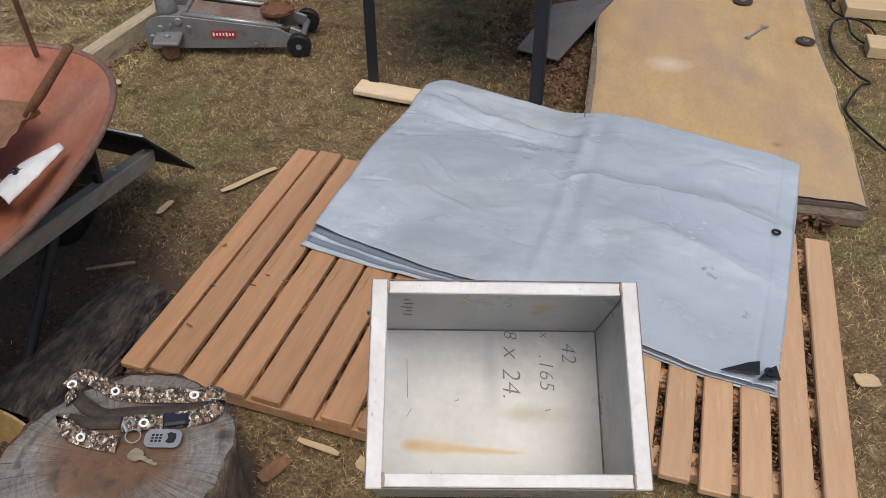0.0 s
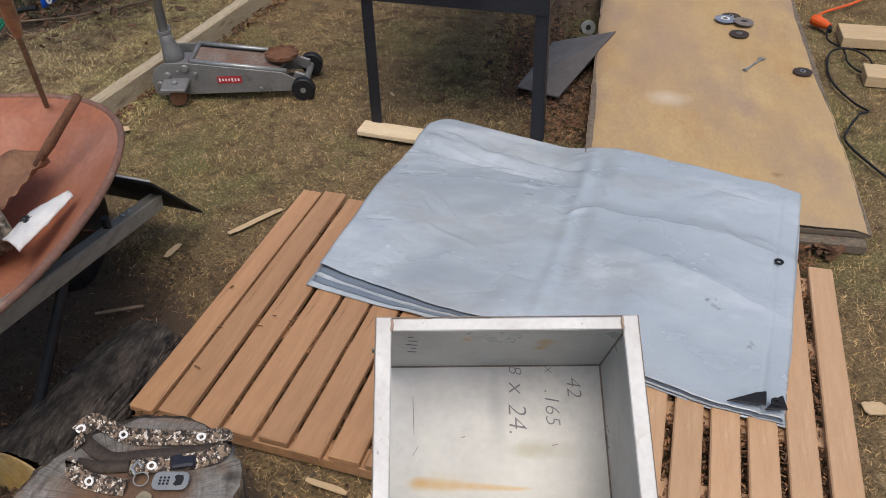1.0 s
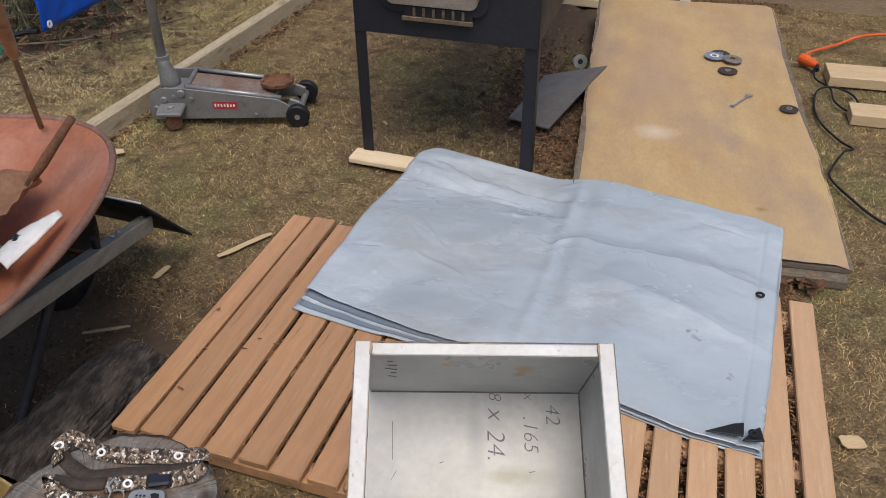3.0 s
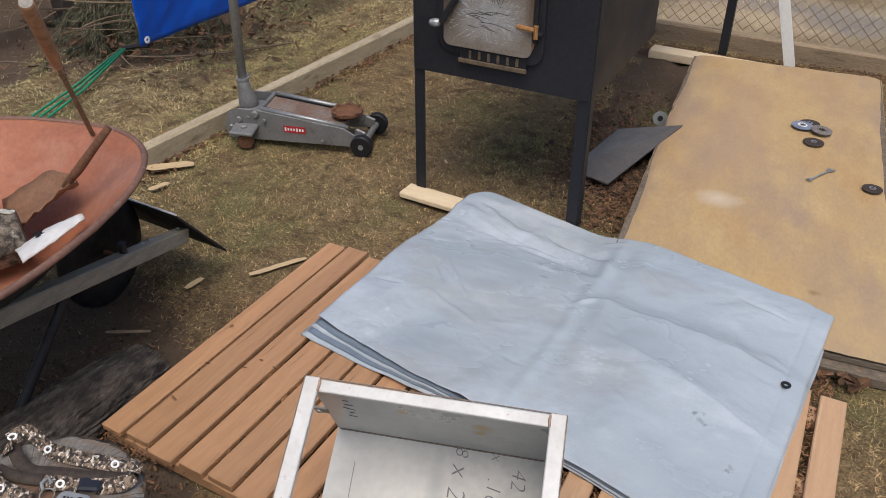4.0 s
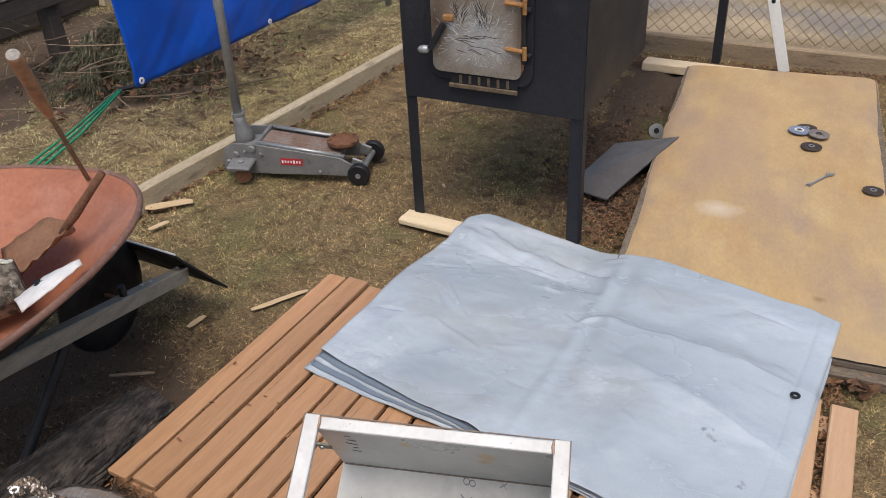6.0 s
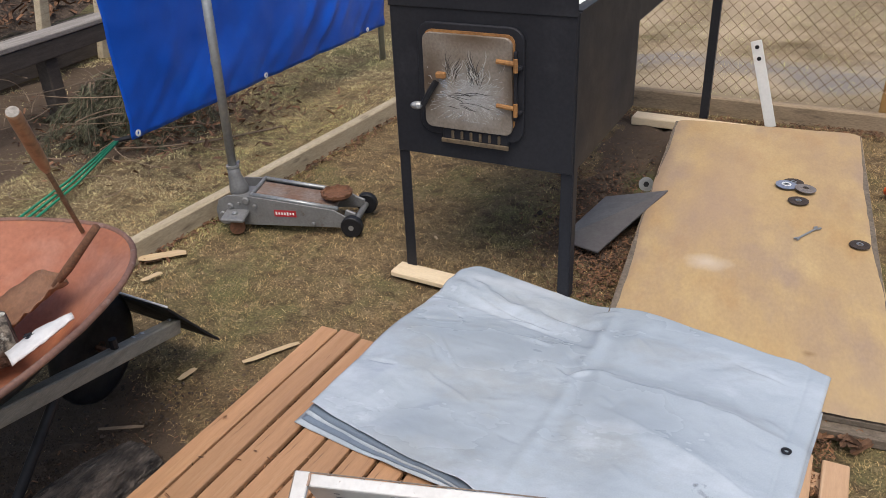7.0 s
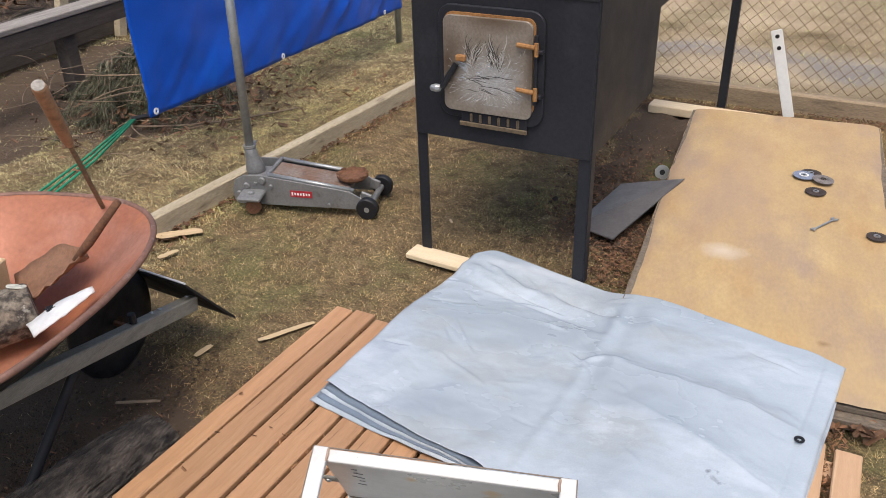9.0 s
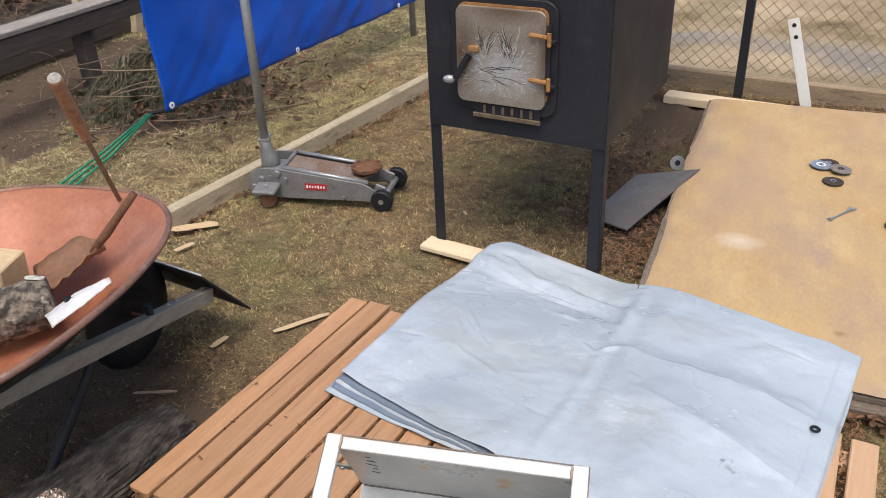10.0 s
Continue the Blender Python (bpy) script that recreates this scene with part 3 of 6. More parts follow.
def tarp_relief(u, v, x, y):
    """Height of the cloth over its flat lie: packed folds, bent panels and pinched wrinkles."""
    z = 0.012 * fbm(x, y, 1.7, 1) + 0.009 * (math.sqrt(fbm(x + 0.3 * fbm(x, y, 1.1, 9), y, 2.3, 6) ** 2 + 0.02) - 0.25) + 0.0016 * fbm(x, y, 8, 4)
    mid = 0.50 + 0.016 * (0.5 - v)
    z += 0.007 * hump(u - mid, 0.016) - 0.004 * hump(u - mid - 0.035, 0.02) + 0.003 * hump(u - 0.25 - 0.05 * v, 0.03) - 0.005 * hump(u - 0.957, 0.004)
    # the panel on one side of the middle fold rises to a ridge that runs to the hem
    q = v - (0.585 + 0.05 * (u - 0.5))
    side = step(0.48, 0.56, u) * (1 - 0.5 * step(0.85, 1.0, u))
    z += side * (0.034 * math.exp(-abs(q) / (0.06 if q > 0 else 0.20)) - 0.008 * hump(q - 0.09, 0.05))
    q = v - (0.47 - 0.30 * (u - 0.55))
    z += step(0.55, 0.68, u) * (0.018 * math.exp(-abs(q) / (0.05 if q > 0 else 0.16)))
    z += 0.012 * hump(u - 0.70, 0.05 + 0.05 * v) * hump(v - 0.20, 0.16)
    # wrinkles where the cloth slumps over the pallet's end
    back = step(0.62, 0.80, v) * (1 - step(0.40, 0.62, u))
    z += back * (0.016 * hump(v - 0.845 + 0.10 * u + 0.012 * math.sin(u * 13), 0.030) - 0.010 * hump(v - 0.785 + 0.10 * u, 0.022) + 0.005 * hump(v - 0.93 + 0.03 * u, 0.03))
    z += 0.010 * hump(u - 0.10, 0.05) * hump(v - 0.25, 0.15) - 0.008 * hump(u - 0.22 - 0.2 * (v - 0.2), 0.05) * hump(v - 0.25, 0.2)
    for cu, cv, al, lg, wd, hh in PINCH:
        du, dv = (u - cu) * 1.36, v - cv
        if abs(du) < 0.3 and abs(dv) < 0.3:
            a, b = du * math.cos(al) + dv * math.sin(al), -du * math.sin(al) + dv * math.cos(al)
            if abs(a) < lg and abs(b) < wd * 3:
                z += hh * (1 - (a / lg) ** 2) * math.exp(-(b / wd) ** 2)
    return z * (0.35 + 0.65 * step(0.0, 0.10, 1 - v)) * (0.5 + 0.5 * step(0.0, 0.06, min(u, 1 - u)))


def tarp_sheet(level, pull, hang, n=200, lip=0.0, relief=1.0):
    """One layer of the folded cloth; pull draws its near corner back from the fold below, hang lets the hem stick out."""
    bm = bmesh.new()
    g = []
    for j in range(n + 1):
        row = []
        for i in range(n + 1):
            u, v = i / n, j / n
            p = (C * (1 - u) + H * u) * (1 - v) + (A * (1 - u) + I * u) * v
            p += Vector((0.0, 0.022 * hump(u - 0.93, 0.05) * v ** 6 - 0.016 * (1 - v) ** 8 * hump(u - 0.87, 0.10) + 0.014 * (1 - v) ** 6 * hump(u - 0.42, 0.10)))
            corner = max(0.0, 1 - u / 0.46)
            p += Vector((0.016 * corner ** 2, 0.062 * corner ** 0.9)) * pull * (1 - v) ** 5
            p += Vector((0.35, -1.0)) * (0.075 * max(0.0, 1 - u / 0.07) ** 2 * max(0.0, 1 - (1 - v) / 0.10) ** 2)
            p += Vector((hang * u ** 8 - hang * (1 - u) ** 10, -0.3 * hang * (1 - v) ** 8))
            p.x += 0.004 * noise.noise(Vector((v * 6, u * 2, level * 90)))
            p.y += 0.004 * noise.noise(Vector((u * 7, v * 2, level * 90 + 5)))
            x, y = p
            slump = step(2.14, 2.46, y) * (1 - step(0.22, 0.46, x))
            z = 0.070 + level - 0.046 * slump - 0.010 * step(0.75, 1.0, u)
            z += relief * tarp_relief(u, v, x, y)
            z += lip * (1 - v) ** 10 * (0.020 * hump(u - 0.44, 0.045) + 0.012 * hump(u - 0.02, 0.06) + 0.006 * hump(u - 0.2, 0.1))
            rim = min(u, 1 - u, 1 - v) if lip else min(u, 1 - u, v, 1 - v)
            z -= (0.003 + level * 0.25) * max(0, 1 - rim / 0.012) ** 2
            row.append(bm.verts.new((x, y, z)))
        g.append(row)
    for j in range(n):
        for i in range(n):
            bm.faces.new((g[j][i], g[j][i + 1], g[j + 1][i + 1], g[j + 1][i])).smooth = True
    r = bmesh.ops.extrude_face_region(bm, geom=bm.faces[:])
    bmesh.ops.translate(bm, verts=[q for q in r["geom"] if isinstance(q, bmesh.types.BMVert)], vec=(0, 0, -0.002))
    bmesh.ops.recalc_face_normals(bm, faces=bm.faces)
    return bm


tarp = thing("folded_tarp", Matrix.Identity(4), "folded silver-blue poly tarp with creases and black corner tabs", "tarp")
blot(M_TARP, (0.72, 1.70, 0.09), (0.075, 0.05, 0.1), (0.10, 0.11, 0.12), 0.9, 55, lo=-0.25, hi=-0.9, wobble=1.1)
blot(M_TARP, (0.80, 1.56, 0.09), (0.04, 0.03, 0.1), (0.14, 0.15, 0.16), 0.9, 70, lo=-0.25, hi=-0.9, wobble=1.1)
# glare on the rolled far edge, painted as a pale band
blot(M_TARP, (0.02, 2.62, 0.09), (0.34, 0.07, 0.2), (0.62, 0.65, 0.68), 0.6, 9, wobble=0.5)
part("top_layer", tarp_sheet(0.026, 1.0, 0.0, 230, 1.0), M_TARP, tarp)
# alternate inner layers are coloured dark to stand for shaded gaps between folds
part("fold_layer", tarp_sheet(0.020, 0.72, -0.006, 90), M_TARP_DARK, tarp, "inner fold layer darkened as shade between folds")
part("fold_layer", tarp_sheet(0.013, 0.60, 0.002, 90), M_TARP, tarp)
part("fold_layer", tarp_sheet(0.007, 0.22, -0.006, 90), M_TARP_DARK, tarp, "inner fold layer darkened as shade between folds")
part("bottom_layer", tarp_sheet(0.0, 0.0, 0.006, 90), M_TARP, tarp)
for c, s, a in (((0.785, 1.372), 0.058, 4), ((0.845, 1.362), 0.034, 14)):
    part("corner_tab", plate([(-s, -0.016), (s * 0.6, -0.022), (s * 0.75, 0.024), (s * 0.3, 0.018)], 0.006, pose(c[0], c[1], 0.099, 0, 0, a), bev=0.002), M_BLACK, tarp, "black plastic corner tab")
for gx2, gy2 in ((0.918, 1.920), (0.845, 1.362)):
    part("grommet", lathe([(0.006, 0), (0.013, 0.0), (0.014, 0.003), (0.006, 0.003)], pose(gx2, gy2, 0.106), 16, ring=True), M_BLACK, tarp, "dark grommet")

# ---- white steel box ----
BW, BL, BH = 0.522, 0.396, 0.346
pan = thing("steel_box", Matrix.Translation((0.248, 0.947, 0.418)) @ pose(0, 0, 0, 29.3, 1.6, 12.0), "open white-painted steel box with one missing side, leaning on the pallet", "metal box")
tk = 0.006
for k in range(7):
    blot(M_BOXIN, (-0.175 + 0.036 * k, -0.083 - 0.0022 * k, -BH), (0.034, 0.0175 - 0.0019 * k, 0.03), (0.43, 0.245, 0.05), 1.0 - 0.04 * k, 30, lo=0.25, wobble=0.25)
blot(M_BOXIN, (-0.13, -0.083, -BH), (0.09, 0.030, 0.03), (0.46, 0.37, 0.22), 0.5, 22)
for sx, sz, sr in ((0.095, -0.15, 0.020), (0.088, -0.19, 0.015), (-0.075, -0.12, 0.013)):
    blot(M_BOXIN, (sx, BL / 2, sz), (sr * 1.4, 0.05, sr * 1.6), (0.46, 0.27, 0.05), 1.0, 40, lo=0.2)
blot(M_BOXIN, (0.085, -0.01, -BH), (0.10, 0.028, 0.03), (0.30, 0.28, 0.19), 0.75, 16, lo=0.2, wobble=0.7)
blot(M_BOXIN, (0.0, 0.08, -BH), (0.025, 0.14, 0.03), (0.33, 0.33, 0.33), 0.7, 9)
part("floor_panel", box((0, 0, -BH - 0.003), (BW - 0.014, BL - 0.014, tk)), M_BOXIN, pan)
for nm, c, s in (("back_panel", (0, BL / 2 - 0.008, -BH / 2), (BW - 0.016, tk, BH - 0.01)), ("front_panel", (0, -BL / 2 + 0.008, -BH / 2), (BW - 0.016, tk, BH - 0.01)),
                 ("side_panel", (BW / 2 - 0.008, 0, -BH / 2), (tk, BL - 0.026, BH - 0.01))):
    part(nm, box(c, s), M_BOXIN, pan)
rw = 0.031
for c, s in (((0, BL / 2 - rw / 2, -0.004), (BW - 2 * rw - 0.004, rw * 0.8, 0.012)), ((0, -BL / 2 + rw / 2, -0.004), (BW - 2 * rw - 0.004, rw * 0.8, 0.012)),
             ((BW / 2 - rw / 2, 0, -0.003), (rw, BL, 0.014)), ((-BW / 2 + rw / 2, 0, -0.003), (rw, BL, 0.014))):
    part("rim_flange", box(c, s, bev=0.002), M_BOXRIM, pan, "chipped white flange")
M_WELD = mat("rusty_weld", (0.42, 0.3, 0.22), 0.7, second=(0.2, 0.13, 0.1), scale=60, fine=120, bump=0.3)
for sx in (-1, 1):
    for sy in (-1, 1):
        part("weld_bead", tube([(sx * (BW / 2 - rw), sy * (BL / 2 - 0.004), 0.003), (sx * (BW / 2 - rw - 0.002), sy * (BL / 2 - 0.016), 0.005), (sx * (BW / 2 - rw), sy * (BL / 2 - 0.028), 0.003)], 0.0028, 6), M_WELD, pan, "rusty weld bead")
tab = part("tab_bracket", box((-BW / 2 - 0.006, BL / 2 - 0.010, -0.205), (0.034, 0.006, 0.030), bev=0.002), M_RAIL, pan, "small grey steel tab")
part("tab_screw", lathe([(0.007, 0), (0.007, 0.003), (0.004, 0.005)], pose(-BW / 2 - 0.010, BL / 2 - 0.0135, -0.203, 90), 10), M_GALV, tab, "bright screw head")
M_STAIN = mat("amber_rust_stain", (0.42, 0.26, 0.075), 0.5, second=(0.46, 0.38, 0.23), scale=14, fine=60, bump=0)


def writing(text, size, m, material, parent, name="marker_writing", shear=0.2, thick=0.0008):
    cu = bpy.data.curves.new(name, "FONT")
    cu.body, cu.size, cu.shear, cu.extrude, cu.offset = text, size, shear, thick, -0.0011
    cu.align_x, cu.align_y = "CENTER", "CENTER"
    tmp = bpy.data.objects.new(name, cu)
    me = bpy.data.meshes.new_from_object(tmp)
    bpy.data.objects.remove(tmp)
    me.materials.append(material)
    ob = new(name, me)
    ob.parent = parent
    ob.matrix_basis = m
    return ob


M_INK = mat("faded_marker", (0.16, 0.15, 0.17), 0.6, scale=30, amount=0.3, fine=80, bump=0)
for text, size, x, y in (("8", 0.045, 0.045, 0.178), ("x", 0.062, 0.048, 0.135), ("24.", 0.062, 0.045, 0.062), ("x", 0.04, 0.128, 0.178), (".165", 0.05, 0.128, 0.088), ("42", 0.05, 0.182, 0.135)):
    writing(text, size, pose(x, y, -BH + 0.001, 0, 0, -90), M_INK, pan)

M_SEAM = mat("grimy_seam", (0.16, 0.13, 0.105), 0.7, second=(0.26, 0.2, 0.15), scale=18, fine=80, bump=0.2)
ix, iy = BW / 2 - 0.0115, BL / 2 - 0.0115
for a, b in (((-ix, iy, -BH), (ix, iy, -BH)), ((ix, iy, -BH), (ix, -iy, -BH)), ((ix, iy, -BH), (ix, iy, -0.012))):
    part("seam", tube([a, b], 0.0022, 5), M_SEAM, pan, "grimy inner seam")
for sx in (-1, 1):
    part("grimy_edge", tube([(sx * BW / 2, -BL / 2, 0.002), (sx * (BW / 2 + 0.0005), 0, 0.001), (sx * BW / 2, BL / 2, 0.002)], 0.0016, 5), M_SEAM, pan, "grimy flange edge")
    part("grimy_edge", tube([(-BW / 2 + 0.01, sx * BL / 2, -0.001), (BW / 2 - 0.01, sx * BL / 2, -0.001)], 0.0016, 5), M_SEAM, pan, "grimy flange edge")
rng = random.Random(31)
for x, y, ln, an, wd in ((-0.195, 0.07, 0.09, 92, 0.0009), (-0.19, -0.01, 0.025, 60, 0.0008), (-0.08, 0.02, 0.010, 20, 0.0013), (0.13, 0.0, 0.014, 10, 0.0012), (-0.14, -0.15, 0.025, 70, 0.001)):
    part("scratch", box((x, y, -BH + 0.0006), (ln, wd * 1.6, 0.0006), RZ(an)), M_SEAM, pan, "dark scratch")
for k in range(5):
    part("pencil_mark", box((-0.195 + 0.004 * (k % 2), BL / 2 - 0.0118, -0.10 - 0.028 * k), (0.012 + 0.008 * (k % 3), 0.0006, 0.004), RY(12 * (k % 3))), M_INK, pan, "faint pencil mark")

# ---- stump with lanyard ----
stump = thing("stump", pose(-0.405, 0.652, 0, 0, 0, 20), "sawn log stump with grey cracked end grain and bark", "stump")


def stump_r(a):
    return 0.205 + 0.010 * math.sin(2 * a + 0.6) + 0.003 * math.sin(5 * a) + 0.0025 * math.sin(13 * a) + 0.002 * math.sin(29 * a + 1)


SH = 0.40
bm = bmesh.new()
N = 72
rings = []
for z, k in ((-0.03, 1.0), (0.06, 0.96), (0.2, 0.95), (SH - 0.03, 0.965), (SH - 0.004, 0.98)):
    rings.append([bm.verts.new((stump_r(a) * k * math.cos(a) * (1 + 0.02 * noise.noise(Vector((a * 9, z * 6, 1)))), stump_r(a) * k * math.sin(a), z)) for a in [i * math.tau / N for i in range(N)]])
for q, w2 in zip(rings, rings[1:]):
    for k in range(N):
        bm.faces.new((q[k], q[(k + 1) % N], w2[(k + 1) % N], w2[k]))
bm.faces.new(rings[-1])
part("bark", bm, M_STUMPBARK, stump, "rough brown bark", smooth=True)
bm = bmesh.new()
rings = []
for k in (0.965, 0.9, 0.75, 0.55, 0.35, 0.15):
    rings.append([bm.verts.new((stump_r(a) * k * math.cos(a), stump_r(a) * k * math.sin(a), SH + 0.004 * noise.noise(Vector((a * 6, k * 8, 2))) - (0.005 if k > 0.95 else 0))) for a in [i * math.tau / N for i in range(N)]])
for q, w2 in zip(rings, rings[1:]):
    for k in range(N):
        bm.faces.new((q[k], q[(k + 1) % N], w2[(k + 1) % N], w2[k]))
bm.faces.new(rings[-1])
part("cut_face", bm, M_STUMP, stump, "grey end grain with brown heart", smooth=True)

# ---- evaporator stove ----
stove = thing("wood_stove", pose(-0.187, 2.648, 0, 0, 0, -5.5), "black welded steel maple evaporator stove on tall legs", "wood stove")
hw, z0, z1, dep = 0.342, 0.535, 1.085, 0.80
part("front_plate", box((0, 0, (z0 + z1) / 2), (2 * hw, 0.012, z1 - z0), bev=0.003), M_STEEL_BLACK, stove)
for sx in (-1, 1):
    part("side_plate", box((sx * (hw - 0.004), dep / 2 + 0.008, (z0 + z1) / 2), (0.008, dep, z1 - z0 - 0.002)), M_STEEL_BLACK, stove)
    part("flue_side", box((sx * (hw - 0.005), dep + 0.72, 0.985), (0.008, 1.42, 0.20)), M_STEEL_BLACK, stove)
    for y, nm in ((0.012, "leg"), (2.19, "leg")):
        bm = bmesh.new()
        zt = z1 if y < 1 else 1.08
        off = 0.10 * sx if y > 1 else 0.0
        add_box(bm, (sx * (hw - 0.02) + off, y - 0.0065 if y < 1 else y, (zt + 0.030) / 2), (0.042, 0.006, zt - 0.030), bev=0.001)
        add_box(bm, (sx * (hw + 0.002) + off, y + 0.016, (zt + 0.030) / 2), (0.006, 0.042, zt - 0.030), bev=0.001)
        part(nm, bm, M_STEEL_BLACK, stove, "black angle-iron leg")
    part("top_rail", box((sx * (hw - 0.012), 1.12, z1 + 0.003), (0.04, 2.2, 0.006), bev=0.001), M_STEEL_BLACK, stove)
part("floor_plate", box((0, dep / 2 + 0.006, z0 + 0.005), (2 * hw - 0.018, dep - 0.012, 0.008)), M_STEEL_BLACK, stove)
part("back_ramp", box((0, dep, 0.70), (2 * hw - 0.02, 0.008, 0.32)), M_STEEL_BLACK, stove)
part("flue_floor", box((0, dep + 0.72, 0.886), (2 * hw - 0.02, 1.42, 0.008)), M_STEEL_BLACK, stove)
part("top_lip", box((0, -0.008, z1 + 0.022), (2 * hw + 0.006, 0.006, 0.066), bev=0.002), M_STEEL_BLACK, stove)

# door frame, door, hinges, latch
dx0, dz0 = -0.035, 0.835
part("door_frame", plate(round_rect(0.40, 0.40, 0.05), 0.014, pose(dx0 + 0.004, -0.0062, dz0 - 0.005, 90), bev=0.003), M_STEEL_BLACK, stove, "scorched raised frame")
M_DOOR = mat("brushed_bare_steel", (0.33, 0.29, 0.245), 0.42, metal=0.4, second=(0.21, 0.17, 0.13), scale=7, fine=110, fine_amount=0.18, bump=0.25, third=(0.2, 0.145, 0.09), third_scale=4, third_at=(0.58, 0.75))
M_RUSTEDGE = mat("orange_rust", (0.33, 0.16, 0.05), 0.75, second=(0.2, 0.09, 0.035), scale=16, fine=90, fine_amount=0.25, bump=0.3)
blot(M_DOOR, (dx0 + 0.005, -0.03, dz0 - 0.055), (0.155, 0.3, 0.115), (0.60, 0.59, 0.57), 0.9, 14, lo=-0.3, wobble=0.5)
blot(M_DOOR, (dx0 - 0.15, -0.03, dz0), (0.075, 0.3, 0.17), (0.10, 0.065, 0.04), 0.95, 14)
blot(M_DOOR, (dx0 + 0.165, -0.03, dz0), (0.03, 0.3, 0.16), (0.10, 0.065, 0.04), 0.8, 14)
blot(M_DOOR, (dx0 + 0.03, -0.03, dz0 + 0.155), (0.17, 0.3, 0.045), (0.13, 0.085, 0.05), 0.85, 14)
door = part("door", plate(round_rect(0.335, 0.338, 0.028), 0.012, pose(dx0, -0.024, dz0 - 0.006, 90), bev=0.002), M_DOOR, stove, "bare brushed steel door with engraved flames")
part("rust_rim", plate(round_rect(0.338, 0.332, 0.03), 0.004, pose(dx0 + 0.004, -0.0207, dz0 + 0.006, 90)), M_RUSTEDGE, stove, "orange rusted edge")
M_ENGRAVE = mat("scorched_engraving", (0.05, 0.045, 0.04), 0.6, scale=20, fine=60, bump=0)
M_SCRATCH = mat("bright_ground_steel", (0.66, 0.65, 0.62), 0.3, metal=0.8, scale=20, fine=60, bump=0)
rng = random.Random(4)


def strokes(count, kind):
    bm = bmesh.new()
    for _ in range(count):
        if kind == "flame":
            x, z = rng.uniform(-0.085, 0.085), rng.uniform(-0.02, 0.04)
            h, lean = rng.uniform(0.04, 0.095), -x * 0.12
            pts = [(x + lean * k + 0.010 * math.sin(k * 4 + x * 60), z + h * k) for k in (0, 0.2, 0.4, 0.6, 0.8, 1)]
            r = [0.0004, 0.0012, 0.0016, 0.0013, 0.0008, 0.0003]
        elif kind == "log":
            x, z = rng.uniform(-0.09, 0.02), rng.uniform(-0.095, -0.03)
            ln, sl = rng.uniform(0.04, 0.11), rng.uniform(-0.25, 0.2)
            pts = [(x + ln * k, z + ln * k * sl + 0.003 * math.sin(k * 6)) for k in (0, 0.25, 0.5, 0.75, 1)]
            r = [0.0005, 0.0013, 0.0014, 0.0012, 0.0004]
        else:
            x, z = rng.gauss(0.01, 0.055), rng.gauss(-0.05, 0.042)
            a, ln = (math.atan2(z + 0.06, x - 0.01) if abs(x) > 0.05 or z < -0.09 else rng.gauss(0, 0.35)) + rng.gauss(0, 0.35), rng.uniform(0.012, 0.035)
            pts = [(x + ln * q * math.cos(a) - 0.004 * q * q, z + ln * q * math.sin(a)) for q in (0, 0.5, 1)]
            r = [0.0003, 0.0009, 0.0002]
        pts = [(min(0.15, max(-0.15, x)), min(0.14, max(-0.14, z))) for x, z in pts]
        add_tube(bm, [(x, 0, z) for x, z in pts], r, 4)
    bmesh.ops.scale(bm, vec=(1, 0.4, 1), verts=bm.verts)
    bmesh.ops.translate(bm, vec=(dx0, -0.0362, dz0), verts=bm.verts)
    return bm


tagged(part("flame_highlight", strokes(22, "flame"), M_SCRATCH, door, "bright ground flames"), kind="stuff")
tagged(part("brushed_texture", strokes(520, "ray"), M_SCRATCH, door, "bright grinder scratches"), kind="stuff")
tagged(part("flame_engraving", strokes(26, "flame"), M_ENGRAVE, door, "dark engraved flames"), kind="stuff")
tagged(part("log_engraving", strokes(14, "log"), M_ENGRAVE, door, "dark engraved logs"), kind="stuff")
for z in (0.918, 0.765):
    hg = part("hinge", tube([(dx0 + 0.115, -0.044, z + 0.004), (dx0 + 0.178, -0.044, z)], 0.0085, 8), M_RUSTEDGE, stove, "orange rusty hinge")
    part("hinge_pin", tube([(dx0 + 0.182, -0.040, z - 0.03), (dx0 + 0.182, -0.040, z + 0.014)], 0.008, 8), M_RUSTEDGE, hg)
    part("hinge_bracket", box((dx0 + 0.188, -0.025, z - 0.016), (0.03, 0.03, 0.012), bev=0.002), M_STEEL_BLACK, hg)
part("hinge_bar", box((dx0 + 0.176, -0.022, 0.835), (0.012, 0.02, 0.24), bev=0.002), M_STEEL_BLACK, stove)
lt = part("latch", box((dx0 - 0.095, -0.045, 0.855), (0.036, 0.02, 0.022), bev=0.004), M_RUSTEDGE, stove, "orange rusty latch block")
part("latch_arm", tube([(dx0 - 0.115, -0.045, 0.83), (dx0 - 0.14, -0.05, 0.79), (dx0 - 0.165, -0.055, 0.745)], 0.011, 8), M_BLACK, lt, "black latch arm")
part("latch_knob", lathe([(0.004, 0), (0.013, 0.006), (0.015, 0.02), (0.011, 0.036), (0.004, 0.042)], pose(dx0 - 0.168, -0.055, 0.742, 90, 0, 0) @ pose(0, 0, 0, 0, -70, 0), 14), M_GALV, lt, "bright spring knob")
gr = part("ash_grate", box((dx0 + 0.02, -0.012, 0.632), (0.255, 0.022, 0.052), bev=0.004), M_STEEL_BLACK, stove, "rusty ash draft grate")
M_GRATE = mat("dull_brown_scale", (0.17, 0.125, 0.075), 0.6, metal=0.3, second=(0.08, 0.06, 0.045), scale=14, fine=90, fine_amount=0.25, bump=0.3)
